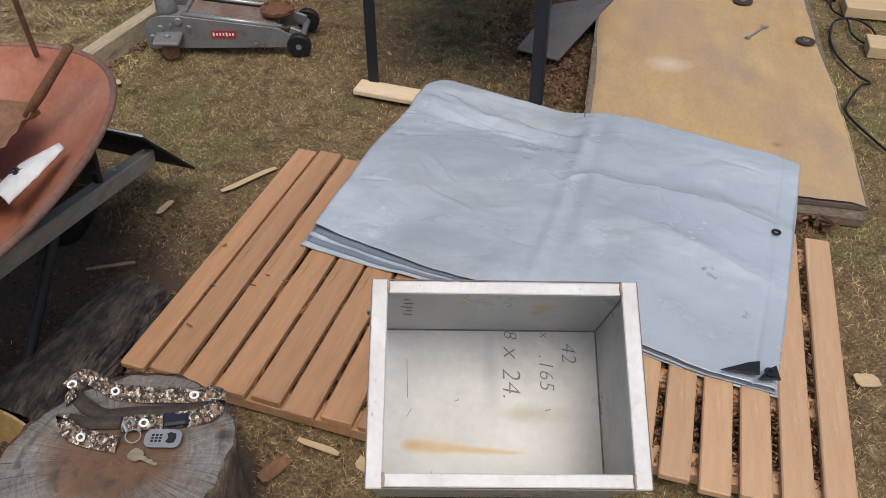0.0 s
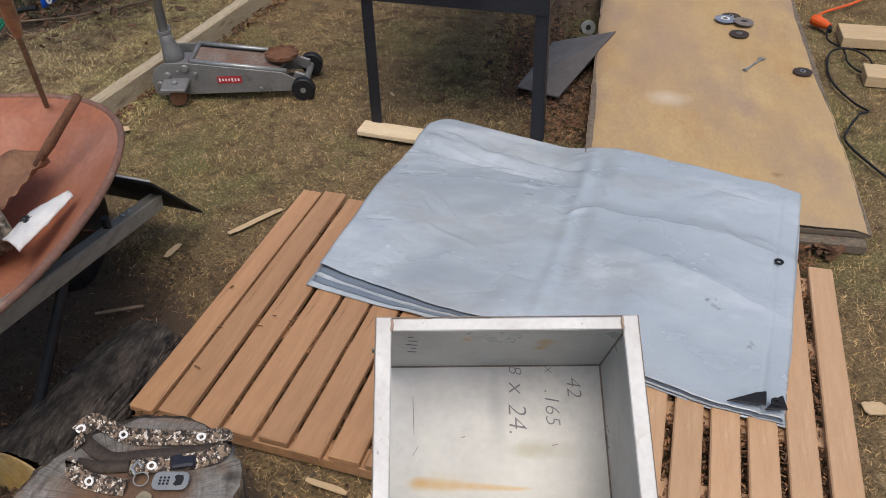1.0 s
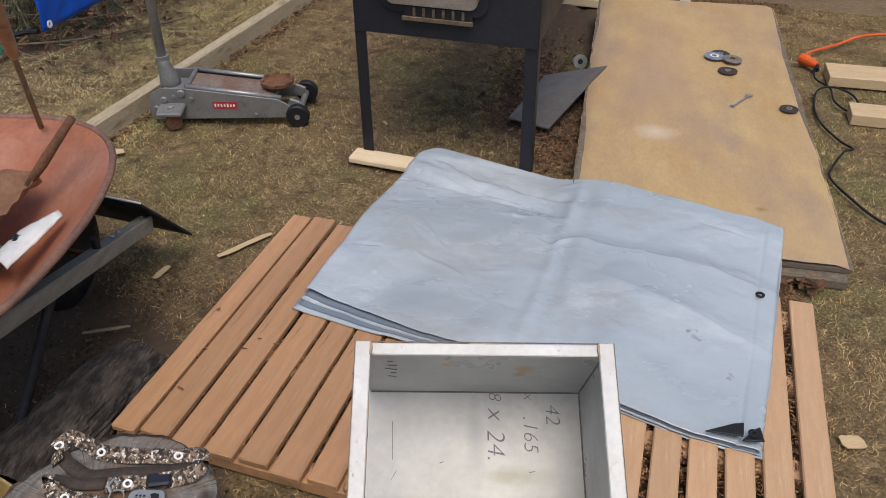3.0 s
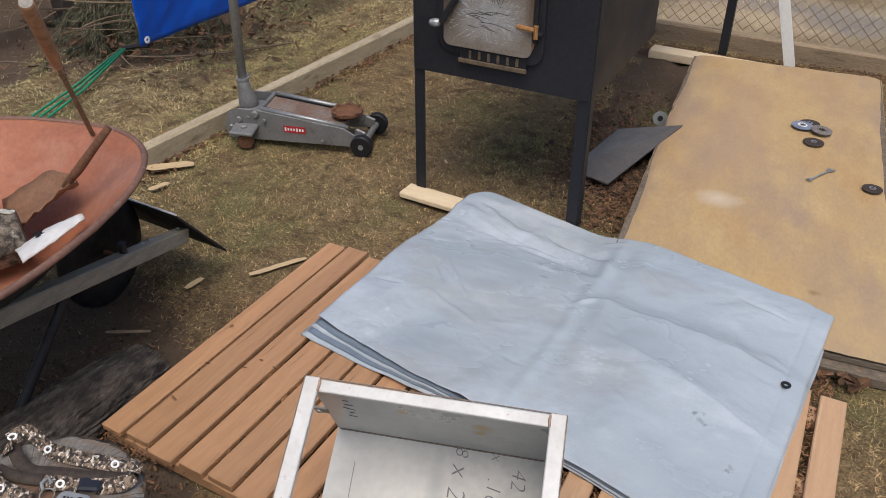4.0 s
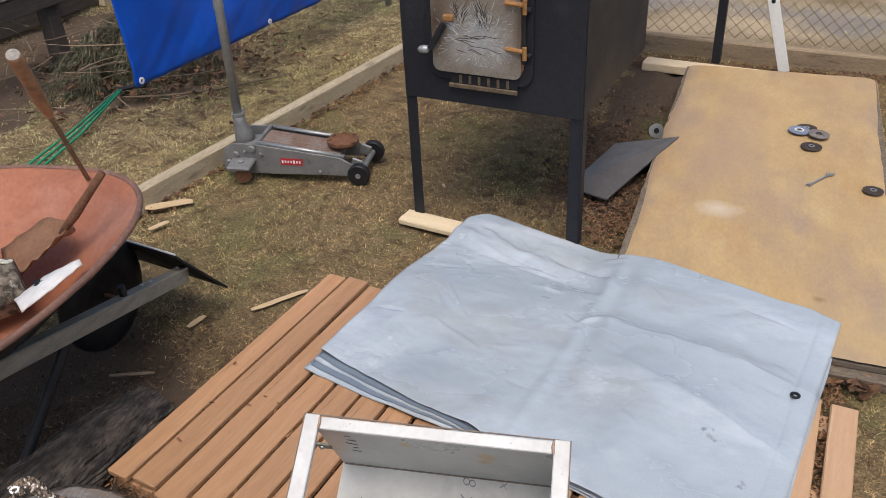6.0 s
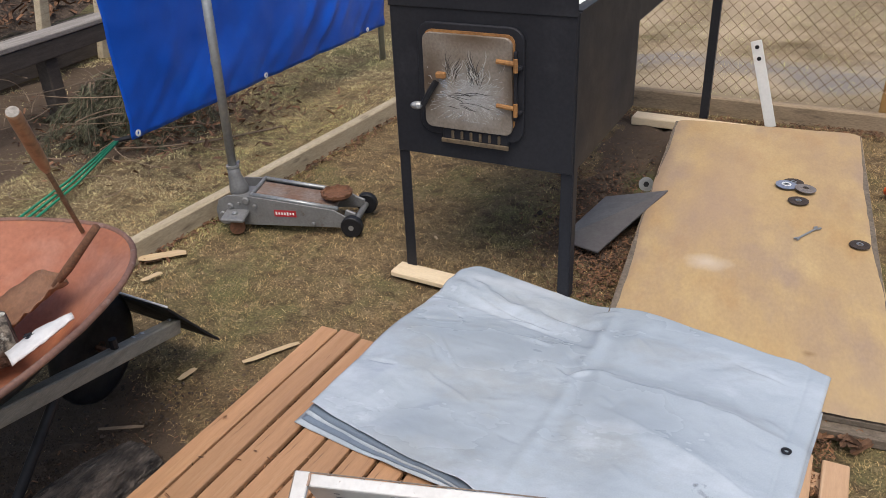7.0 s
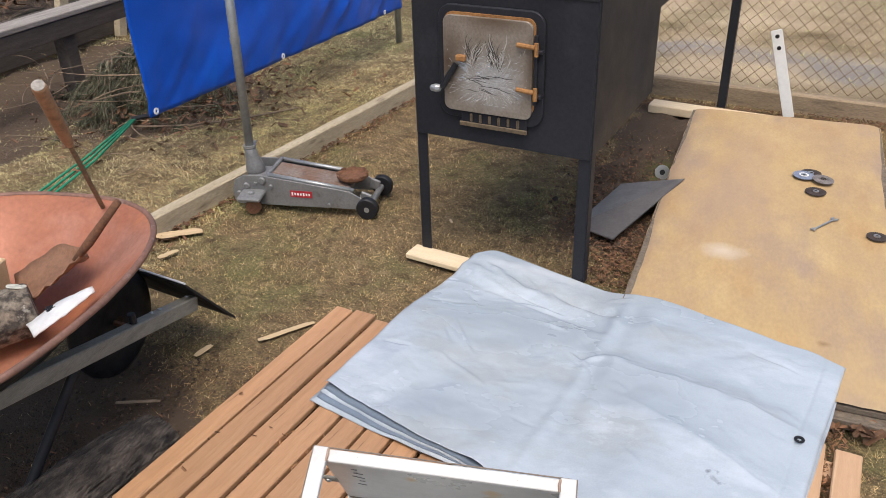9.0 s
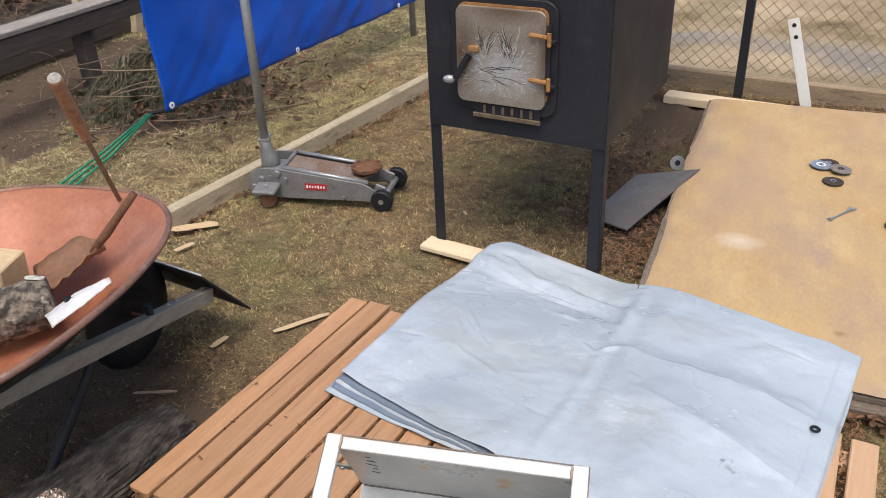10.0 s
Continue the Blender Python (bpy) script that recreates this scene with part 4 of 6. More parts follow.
part("grate_lip", box((dx0 + 0.02, -0.026, 0.610), (0.262, 0.008, 0.016), bev=0.002), M_GRATE, gr)
for k in range(6):
    part("grate_bar", box((dx0 - 0.065 + k * 0.036, -0.026, 0.636), (0.010, 0.008, 0.030), bev=0.002), M_GRATE, gr)
bm = bmesh.new()
g = [[bm.verts.new((0.14 + 0.17 * i / 8, 0.16 + 0.20 * j / 8 + 0.01 * math.sin(i), 0.98 + 0.16 * (i / 8) * 0.4 + 0.20 * j / 8 + 0.012 * math.sin(i * 1.3 + j))) for i in range(9)] for j in range(9)]
for j in range(8):
    for i in range(8):
        bm.faces.new((g[j][i], g[j][i + 1], g[j + 1][i + 1], g[j + 1][i])).smooth = True
r = bmesh.ops.extrude_face_region(bm, geom=bm.faces[:])
bmesh.ops.translate(bm, verts=[q for q in r["geom"] if isinstance(q, bmesh.types.BMVert)], vec=(0, 0.004, -0.006))
sack = thing("paper_sack", stove.matrix_world.copy(), "white printed paper sack lying in the open stove top", "paper sack")
part("sack", bm, M_WHITE, sack)
for k, wd in enumerate((0.035, 0.075, 0.06, 0.07, 0.05, 0.066, 0.04)):
    part("print_line", box((0.195 + 0.5 * wd - 0.03, 0.182 + 0.017 * k, 1.026 + 0.0195 * k), (wd, 0.003, 0.003), RX(45)), M_INK, sack, "dark print line")
firebrick = thing("pan_divider", stove.matrix_world.copy(), "dark steel plate set inside the stove top", "steel plate")
part("divider", box((-0.06, 0.60, 1.02), (0.52, 0.01, 0.10), bev=0.002), M_STEEL_BLACK, firebrick)

fb = thing("front_foot_board", pose(-0.395, 2.632, 0, 0, 0, -8), "pale pine board under the stove's front legs", "board")
part("board", box((0, 0, 0.018), (0.35, 0.09, 0.026), bev=0.005), M_FRESH, fb)

# ---- wheelbarrow ----
wb = thing("wheelbarrow", pose(-1.19, 1.2, 0, 0, 0, 0), "rusty orange steel wheelbarrow with grey wooden rails", "wheelbarrow")
TY = 11.0


def loop(hwid, fore, aft, z, cx=0.0, cy=0.0, n=64, ex=2.7, lift=0.0):
    """One closed ring of the tray: wide rounded nose forward, squarer tail."""
    pts = []
    for k in range(n):
        a = k * math.tau / n
        c, s = math.cos(a), math.sin(a)
        x = hwid * math.copysign(abs(c) ** (2 / ex), c)
        y = (fore if s > 0 else aft) * math.copysign(abs(s) ** (2 / ex), s)
        pts.append(Vector((cx + x * (1.0 if y > 0 else 1 - 0.10 * abs(y) / aft), cy + y, z + lift * max(0, y) / fore)))
    return pts


def tray():
    levels = [(0.452, 0.555, 0.62, 0.572, 0.0), (0.440, 0.542, 0.61, 0.566, 0.0), (0.400, 0.49, 0.57, 0.528, -0.005), (0.318, 0.41, 0.50, 0.455, -0.015), (0.25, 0.345, 0.45, 0.39, -0.03), (0.19, 0.27, 0.39, 0.352, -0.04), (0.09, 0.12, 0.22, 0.342, -0.05)]
    bm = bmesh.new()
    rot = RZ(TY)
    rings = [[bm.verts.new(rot @ (p + Vector((-0.025, 0.0, 0)))) for p in loop(h, f, a, z, 0, cy)] for h, f, a, z, cy in levels]
    n = len(rings[0])
    for q, w2 in zip(rings, rings[1:]):
        for k in range(n):
            bm.faces.new((q[k], q[(k + 1) % n], w2[(k + 1) % n], w2[k]))
    bm.faces.new(rings[-1])
    outer = [[bm.verts.new(rot @ (p + Vector((-0.025, 0.0, -0.006)))) for p in loop(h + 0.003, f + 0.003, a + 0.003, z, 0, cy)] for h, f, a, z, cy in levels]
    for lev, (q, w2) in enumerate(zip(outer, outer[1:])):
        for k in range(n):
            bm.faces.new((q[k], w2[k], w2[(k + 1) % n], q[(k + 1) % n])).material_index = 1 if lev > 0 else 0
    bm.faces.new(outer[-1][::-1]).material_index = 1
    for k in range(n):
        bm.faces.new((rings[0][k], outer[0][k], outer[0][(k + 1) % n], rings[0][(k + 1) % n]))
    bmesh.ops.recalc_face_normals(bm, faces=bm.faces)
    return bm


tr = part("tray", tray(), [M_RUSTRED, M_BLACK], wb, "rusty orange-red steel tray", smooth=True)
ring = [RZ(TY) @ (p + Vector((-0.025, 0.0, 0))) for p in loop(0.453, 0.556, 0.622, 0.567)]
part("rolled_rim", tube(ring + ring[:2], 0.0095, 8, cap=False), mat("scuffed_grey_red_rim", (0.24, 0.125, 0.088), 0.55, metal=0.2, second=(0.13, 0.075, 0.06), scale=9, fine=70, fine_amount=0.2, bump=0.2, extra=[((0.36, 0.29, 0.25), 12, 0.6, 0.7, 0.6)]), tr, smooth=True)
for sx in (0, 1):
    a, b = Vector((0.205, 0.615, 0.190)), Vector((0.272, -0.132, 0.402))
    if sx:
        a, b = a + Vector((-0.42, 0.05, 0)), b + Vector((-0.56, 0.05, 0))
    e = b + (b - a) * 0.75
    d = (e - a)
    rot = d.to_track_quat("Y", "Z").to_matrix().to_4x4()
    rail = part("rail", box((a + e) / 2, (0.042, d.length, 0.05), rot, bev=0.004), M_RAIL, wb, "grey weathered wooden rail")
    for t in (0.02, 0.125, 0.155):
        part("bolt", lathe([(0.007, 0), (0.0105, 0.001), (0.009, 0.005), (0.004, 0.007)], Matrix.Translation(a + d * t) @ rot @ pose(0.006, 0, 0.0255) @ Matrix.Scale(0.75, 4)), M_GALV, rail, "bright bolt head")
    foot = Vector((0.245 - 0.52 * sx, -0.235, 0.0))
    top = a + d * 0.40
    part("leg", tube([top, top + Vector((0, -0.02, -0.03)), foot + Vector((0, 0.03, 0.04)), foot], 0.0145, 10), M_BLACK, wb, "black tubular leg", smooth=True)
    part("brace", tube([a + d * 0.22, a + d * 0.22 + Vector((0, 0, 0.06))], 0.012, 8), M_BLACK, wb)
bm = bmesh.new()
f = bm.faces.new([bm.verts.new(Vector(p) - Vector((-1.19, 1.2, 0))) for p in ((-1.42, 1.815, 0.295), (-0.950, 1.765, 0.295), (-0.885, 1.895, 0.105), (-1.40, 1.965, 0.105))])
r = bmesh.ops.extrude_face_region(bm, geom=[f])
bmesh.ops.translate(bm, verts=[v for v in r["geom"] if isinstance(v, bmesh.types.BMVert)], vec=(0, -0.004, -0.005))
bmesh.ops.recalc_face_normals(bm, faces=bm.faces)
ng = part("nose_guard", bm, M_BLACK, wb, "black steel nose guard plate")
# thin white strip along the guard's top edge
part("worn_edge", tube([(-0.22, 0.617, 0.297), (0.02, 0.592, 0.297), (0.235, 0.566, 0.297)], 0.0035, 6), M_WHITE, ng, "thin white top edge")
wh = part("wheel", lathe([(0.085, -0.03), (0.088, -0.036), (0.165, -0.03), (0.186, -0.016), (0.19, 0), (0.186, 0.016), (0.165, 0.03), (0.088, 0.036), (0.085, 0.03)], pose(0.02, 0.435, 0.188, 0, 90, 6), 36), M_BLACK, wb, "black rubber tyre", smooth=True)
part("wheel_rim", lathe([(0.02, -0.03), (0.086, -0.022), (0.086, 0.022), (0.02, 0.03)], pose(0.02, 0.435, 0.188, 0, 90, 6), 24), M_RUST, wh)
part("axle", tube([(-0.2, 0.43, 0.2), (0.2, 0.41, 0.2)], 0.008), M_RUST, wb)

# things lying in the tray
fl = thing("firewood_log", pose(-1.165, 1.24, 0.440, 0, 0, 0), "short grey bark-covered log lying in the barrow", "log")
bm = bmesh.new()
d0, d1 = Vector((0.085, 0.085, 0.015)), Vector((-0.10, -0.16, -0.01))
rings = []
for k in range(31):
    c = d0 + (d1 - d0) * (k / 30)
    dd = (d1 - d0).normalized()
    u = dd.cross(Vector((0, 0, 1))).normalized()
    v2 = u.cross(dd)
    rr = 0.073 * (0.9 if k in (0, 30) else 1)
    rings.append([bm.verts.new(c + (u * math.cos(q * math.tau / 64) + v2 * math.sin(q * math.tau / 64)) * rr * (1 + 0.07 * noise.noise(Vector((q * 0.3, k * 0.25, 7))) + 0.07 * noise.noise(Vector((q * 0.9, k * 0.8, 2))))) for q in range(64)])
for q, w2 in zip(rings, rings[1:]):
    for k in range(64):
        bm.faces.new((q[k], q[(k + 1) % 64], w2[(k + 1) % 64], w2[k])).smooth = True
f0, f1 = bm.faces.new(rings[0][::-1]), bm.faces.new(rings[-1])
bmesh.ops.recalc_face_normals(bm, faces=bm.faces)
part("bark", bm, M_LOG, fl)
M_LICHEN = mat("pale_lichen", (0.55, 0.54, 0.46), 0.9, scale=30, fine=90, bump=0.3)
part("lichen", plate(round_rect(0.05, 0.03, 0.012), 0.003, pose(0.062, 0.066, 0.086, -14, 10, 30)), M_LICHEN, fl, "pale lichen patch")
wk = thing("wood_block", pose(-1.37, 1.335, 0.40, 0, 6, 18), "pale sawn pine block lying in the barrow", "wood block")
part("block", box((0, 0, 0.06), (0.20, 0.13, 0.13), bev=0.004), M_LUMBER, wk)
M_BAG = mat("crumpled_white_film", (0.62, 0.62, 0.61), 0.45, second=(0.50, 0.50, 0.50), scale=14, amount=0.8, fine=60, fine_amount=0.06, bump=0.3, bump_scale=22, bump_dist=0.006)
bag = thing("white_bag", pose(0.006, -0.035, -0.006), "crumpled white plastic bag with a small black mark", "bag")
bm = bmesh.new()
c0, c1 = Vector((-0.910, 1.415, 0.515)), Vector((-0.955, 1.235, 0.475))
g = []
for j in range(13):
    row = []
    for i in range(7):
        p = c0 + (c1 - c0) * (j / 12)
        wdt = 0.018 + 0.075 * math.sin(min(1.0, (j + 1) / 9) * math.pi * 0.55)
        p = p + Vector((-0.84, 0.50, -0.15)) * wdt * 1.15 * (i / 6)
        p.z += 0.007 * noise.noise(Vector((i * 0.7, j * 0.6, 3))) + 0.012 * math.sin(i / 6 * math.pi)
        row.append(bm.verts.new(p))
    g.append(row)
for j in range(12):
    for i in range(6):
        bm.faces.new((g[j][i], g[j][i + 1], g[j + 1][i + 1], g[j + 1][i])).smooth = True
r = bmesh.ops.extrude_face_region(bm, geom=bm.faces[:])
bmesh.ops.translate(bm, verts=[q for q in r["geom"] if isinstance(q, bmesh.types.BMVert)], vec=(-0.002, 0, -0.004))
part("bag", bm, M_BAG, bag)
bm = bmesh.new()
for a, b in (((-0.012, 0), (0.012, 0)), ((0, -0.012), (0, 0.012)), ((-0.010, 0.010), (0.004, 0.010)), ((0.010, -0.010), (-0.004, -0.010))):
    add_box(bm, ((a[0] + b[0]) / 2, (a[1] + b[1]) / 2, 0), (abs(a[0] - b[0]) + 0.005, abs(a[1] - b[1]) + 0.005, 0.002))
bmesh.ops.transform(bm, matrix=pose(-0.998, 1.335, 0.492, 0, -8, 35), verts=bm.verts)
part("printed_mark", bm, M_BLACK, bag, "small black printed mark")

spade = thing("rusty_spade_head", Matrix.Identity(4), "rusted jagged spade head with a bent socket in the barrow", "spade head")
s0, s1 = Vector((-0.945, 1.57, 0.685)), Vector((-1.06, 1.505, 0.535))
part("socket", tube([s0, s0 + (s1 - s0) * 0.4, s0 + (s1 - s0) * 0.8, s1 + Vector((-0.015, -0.02, -0.02))], [0.011, 0.012, 0.014, 0.009], 10), M_RUST, spade, smooth=True)
bm = bmesh.new()
tip = Vector((-1.215, 1.345, 0.425))
ax = (tip - s1)
side = Vector((0.55, -0.8, -0.12)).normalized()
nrm = ax.normalized().cross(side).normalized()
g = []
for j in range(15):
    row = []
    v = j / 14
    wl = 0.02 + 0.125 * min(1, v * 2.6)
    wr = 0.012 + 0.075 * min(1, v * 1.6) + (0.010 if j % 2 else -0.006)
    for i in range(9):
        q = i / 8
        off = -wl + (wl + wr) * q
        row.append(bm.verts.new(s1 + ax * v * 1.05 + side * off + nrm * (-0.028 * (1 - (2 * q - 1) ** 2)) + Vector((0, 0, 0.006 * noise.noise(Vector((i, j, 2)) * 0.6)))))
    g.append(row)
for j in range(14):
    for i in range(8):
        bm.faces.new((g[j][i], g[j][i + 1], g[j + 1][i + 1], g[j + 1][i])).smooth = True
r = bmesh.ops.extrude_face_region(bm, geom=bm.faces[:])
bmesh.ops.translate(bm, verts=[q for q in r["geom"] if isinstance(q, bmesh.types.BMVert)], vec=nrm * 0.003)
part("blade", bm, M_BLADE, spade, "torn rusty blade")

# ---- hand tool stuck in the ground, leaning on the barrow's nose ----
hd = thing("long_handled_poker", Matrix.Identity(4), "thin steel rod with a brown wooden grip leaning on the barrow", "hand tool")
p0, p1 = Vector((-1.495, 2.11, -0.02)), Vector((-0.896, 1.376, 1.084))
dv = p1 - p0
M_ROD = mat("tan_rusted_rod", (0.22, 0.15, 0.085), 0.7, second=(0.14, 0.09, 0.05), scale=20, fine=90, bump=0.2)
part("rod", tube([p0, p0 + dv * 0.83], 0.0075, 8), M_ROD, hd, "thin tan rusty steel rod")
part("grip", tube([p0 + dv * k for k in (0.80, 0.815, 0.84, 0.90, 0.97, 0.995, 1.0)], [0.010, 0.014, 0.0165, 0.0175, 0.018, 0.0178, 0.016], 14), mat("brown_varnished_grip", (0.33, 0.18, 0.095), 0.5, second=(0.23, 0.12, 0.06), scale=12, fine=60, bump=0.1), hd, "brown wooden grip", smooth=True)
M_GREY_END = mat("grey_worn_end", (0.36, 0.33, 0.29), 0.8, scale=40, fine=120, bump=0.2)
part("grip_end", lathe([(0.0155, 0), (0.0155, 0.0015), (0.010, 0.002)], Matrix.Translation(p1) @ dv.to_track_quat("Z", "Y").to_matrix().to_4x4(), 16), M_GREY_END, hd, "grey worn grip end")

# ---- floor jack ----
jack = thing("floor_jack", pose(-1.19, 2.965, 0, 0, 0, 10.5), "grey steel trolley floor jack with rusty saddle on the lawn", "floor jack")
JL = 0.72
for sy in (-1, 1):
    out = [(-0.36, 0.035), (-0.34, 0.02), (0.24, 0.03), (0.27, 0.05), (0.27, 0.075), (0.20, 0.115), (-0.20, 0.165), (-0.30, 0.165), (-0.345, 0.14), (-0.365, 0.09)]
    sp = part("side_plate", plate(out, 0.008, pose(0, sy * 0.105 + 0.004, 0, 90), bev=0.0015), M_JACK, jack)
    for bx, bz, br in ((-0.29, 0.115, 0.016), (-0.33, 0.075, 0.014), (-0.21, 0.145, 0.018), (-0.17, 0.12, 0.010), (0.10, 0.045, 0.010), (-0.245, 0.13, 0.008)):
        part("bolt", lathe([(br, 0), (br, 0.004), (br * 0.7, 0.009)], pose(bx, sy * 0.1075 - (0.006 if sy < 0 else 0), bz, 90 * (1 if sy < 0 else -1)), 12), M_JACK, sp)
    part("top_flange", tube([(-0.19, sy * 0.092, 0.168), (0.215, sy * 0.092, 0.116)], 0.0105, 8), M_GALV, jack, "worn bright top rail", smooth=True)
    w = part("front_wheel", lathe([(0.012, -0.018), (0.045, -0.018), (0.05, -0.013), (0.05, 0.013), (0.045, 0.018), (0.012, 0.018)], pose(0.285, sy * 0.125, 0.048, 90), 24), M_BLACK, jack, "black steel wheel", smooth=False)
    part("hub_cap", lathe([(0.012, -0.02), (0.014, 0), (0.012, 0.02)], pose(0.285, sy * 0.125, 0.048, 90), 12), M_GALV, w)
    cs = part("caster_bracket", box((-0.255, sy * 0.15, 0.085), (0.11, 0.09, 0.02), RX(-8 * sy), bev=0.006), M_JACK, jack)
    part("caster_bolt", lathe([(0.014, 0), (0.014, 0.008), (0.006, 0.012)], pose(-0.255, sy * 0.15, 0.094), 8), M_GALV, cs)
    cw = part("caster_wheel", lathe([(0.008, -0.014), (0.034, -0.013), (0.036, 0), (0.034, 0.013), (0.008, 0.014)], pose(-0.25, sy * 0.155, 0.034, 90, 0, 25), 18), M_RUST, jack)
    part("axle_arm", box((0.262, sy * 0.075, 0.075), (0.05, 0.014, 0.05), RY(20), bev=0.004), M_JACK, jack)
part("front_axle", tube([(0.285, -0.14, 0.048), (0.285, 0.14, 0.048)], 0.014, 10), M_JACK, jack)
part("lift_arm", box((-0.01, 0, 0.128), (0.40, 0.135, 0.03), RY(7.2), bev=0.006), M_JACKRUST, jack, "rust-streaked lift arm")
part("power_unit", box((-0.20, 0, 0.09), (0.24, 0.15, 0.10), bev=0.015), M_JACK, jack)
part("cross_rod", tube([(-0.185, -0.09, 0.17), (-0.19, 0.09, 0.172)], 0.009), M_JACK, jack)
sd = part("saddle", lathe([(0.03, -0.02), (0.060, -0.012), (0.072, 0.0), (0.072, 0.012), (0.062, 0.012), (0.055, 0.004), (0.012, 0.003)], pose(0.185, 0, 0.146), 20), M_RUST, jack, "rusty serrated saddle")
for k in range(8):
    a = k * math.tau / 8 + 0.2
    part("saddle_tooth", box((0.185 + 0.066 * math.cos(a), 0.066 * math.sin(a), 0.160), (0.014, 0.022, 0.008), RZ(math.degrees(a)), bev=0.002), M_RUST, sd)
so = part("handle_socket", tube([(-0.285, 0, 0.12), (-0.288, 0, 0.155), (-0.293, 0, 0.185), (-0.30, 0.0, 0.225), (-0.302, 0.0, 0.262)], [0.042, 0.045, 0.038, 0.029, 0.027], 16), M_JACK, jack, smooth=True)
part("socket_ring", tube([(-0.302, 0.0, 0.258), (-0.3025, 0.0, 0.270)], 0.030, 16), M_GALV, so)
part("thumb_screw", tube([(-0.30, 0.03, 0.262), (-0.30, 0.065, 0.262)], 0.006), M_GALV, so)
hp = part("handle", tube([(-0.302, 0.0, 0.27), (-0.295, 0.0, 0.75), (-0.285, 0.0, 1.35)], 0.0205, 14), M_GALV, jack, "long grey steel jack handle", smooth=True)
part("handle_joint", tube([(-0.2955, 0.0, 0.74), (-0.2952, 0.0, 0.765)], 0.0222, 14), M_GALV, hp)
M_RED = mat("red_label", (0.42, 0.025, 0.035), 0.45, scale=30, amount=0.2, fine=80, bump=0)
lb = part("label_plate", box((-0.03, -0.1105, 0.088), (0.105, 0.0015, 0.032)), M_RED, jack, "red maker's label")
rng = random.Random(9)
for k in range(7):
    part("label_bar", box((-0.072 + k * 0.0135, -0.1117, 0.088), (0.007, 0.001, 0.016 if k in (0, 4) else 0.011)), M_WHITE, lb, "white bar")

# ---- blue tarp on the left ----
bt = thing("blue_tarp", Matrix.Identity(4), "bright blue poly tarp hanging with a hemmed edge", "tarp")


def blue_z(y):
    return 0.355 - 0.085 * (y - 2.86) / 2.6


bm = bmesh.new()
g = []
NY, NZ = 120, 60
for j in range(NZ + 1):
    row = []
    for i in range(NY + 1):
        y = 2.855 + 2.75 * i / NY
        k = j / NZ
        zb = blue_z(y)
        z = zb + (1.75 - zb) * k
        low = (1 - k) ** 2
        x = -2.0 + 0.02 * fbm(y, z, 1.2, 8) + 0.060 * math.exp(-((k - 0.15) / 0.12) ** 2) * (0.5 - abs(noise.noise(Vector((y * 3.1 - 4.5 * k, k * 2.2, 4))))) * (0.4 + 0.6 * abs(math.sin(y * 1.1))) + 0.010 * math.exp(-(k / 0.22) ** 2) * noise.noise(Vector((y * 9 - 16 * k, k * 3, 9))) + 0.03 * (1 - k) * (y - 2.86) / 2.7
        row.append(bm.verts.new((x, y + 0.012 * (1 - k) * math.sin(z * 3), z)))
    g.append(row)
for j in range(NZ):
    for i in range(NY):
        bm.faces.new((g[j][i], g[j][i + 1], g[j + 1][i + 1], g[j + 1][i])).smooth = True
r = bmesh.ops.extrude_face_region(bm, geom=bm.faces[:])
bmesh.ops.translate(bm, verts=[q for q in r["geom"] if isinstance(q, bmesh.types.BMVert)], vec=(-0.002, 0, 0))
part("sheet", bm, M_BLUE, bt)
for y in (2.89, 3.98, 5.30):
    part("grommet", lathe([(0.008, 0), (0.016, 0), (0.017, 0.004), (0.008, 0.005)], pose(-1.978 + 0.03 * (y - 2.86) / 2.7, y, blue_z(y) + 0.03, 0, 90), 16, ring=True), M_WHITE, bt, "bright metal grommet")
post = thing("fence_post", pose(-2.015, 5.65, 0), "grey galvanised fence post at the bed corner", "fence post")
part("pipe", tube([(0, 0, -0.05), (0, 0, 1.5)], 0.024, 14), M_GALV, post, smooth=True)

# ---- chain-link fence ----
fence = thing("chain_link_fence", pose(-1.30, 5.285, 0, 0, 0, -6.9), "rusty chain-link wire fence behind the timber edging", "fence")
bm = bmesh.new()
cell, FH, FL = 0.074, 1.35, 4.4
n_w = int(FL / (cell / 2)) // 2
for k in range(n_w + 1):
    for flip in (0, 1):
        x = k * cell
        pts, z, s = [], 0.10, (1 if flip else -1)
        idx = 0
        while z < FH:
            off = cell / 4 * s * (1 if idx % 2 else -1)
            pts.append((x + off, 0.003 * (1 if flip else -1) * (1 if idx % 2 else -1), z))
            z += cell / 2
            idx += 1
        if not flip:
            continue
        add_tube(bm, pts, 0.0021, 4, cap=False)
for k in range(n_w + 1):
    x = k * cell + cell / 2
    pts, z, idx = [], 0.10, 0
    while z < FH:
        pts.append((x + cell / 4 * (-1 if idx % 2 else 1), 0.003 * (-1 if idx % 2 else 1), z))
        z += cell / 2
        idx += 1
    add_tube(bm, pts, 0.0021, 4, cap=False)
tagged(part("wire_mesh", bm, M_WIRE, fence, "woven rusty wire diamonds"), kind="stuff")
part("top_rail", tube([(-0.5, 0, FH), (FL, 0, FH)], 0.02, 10), M_GALV, fence)

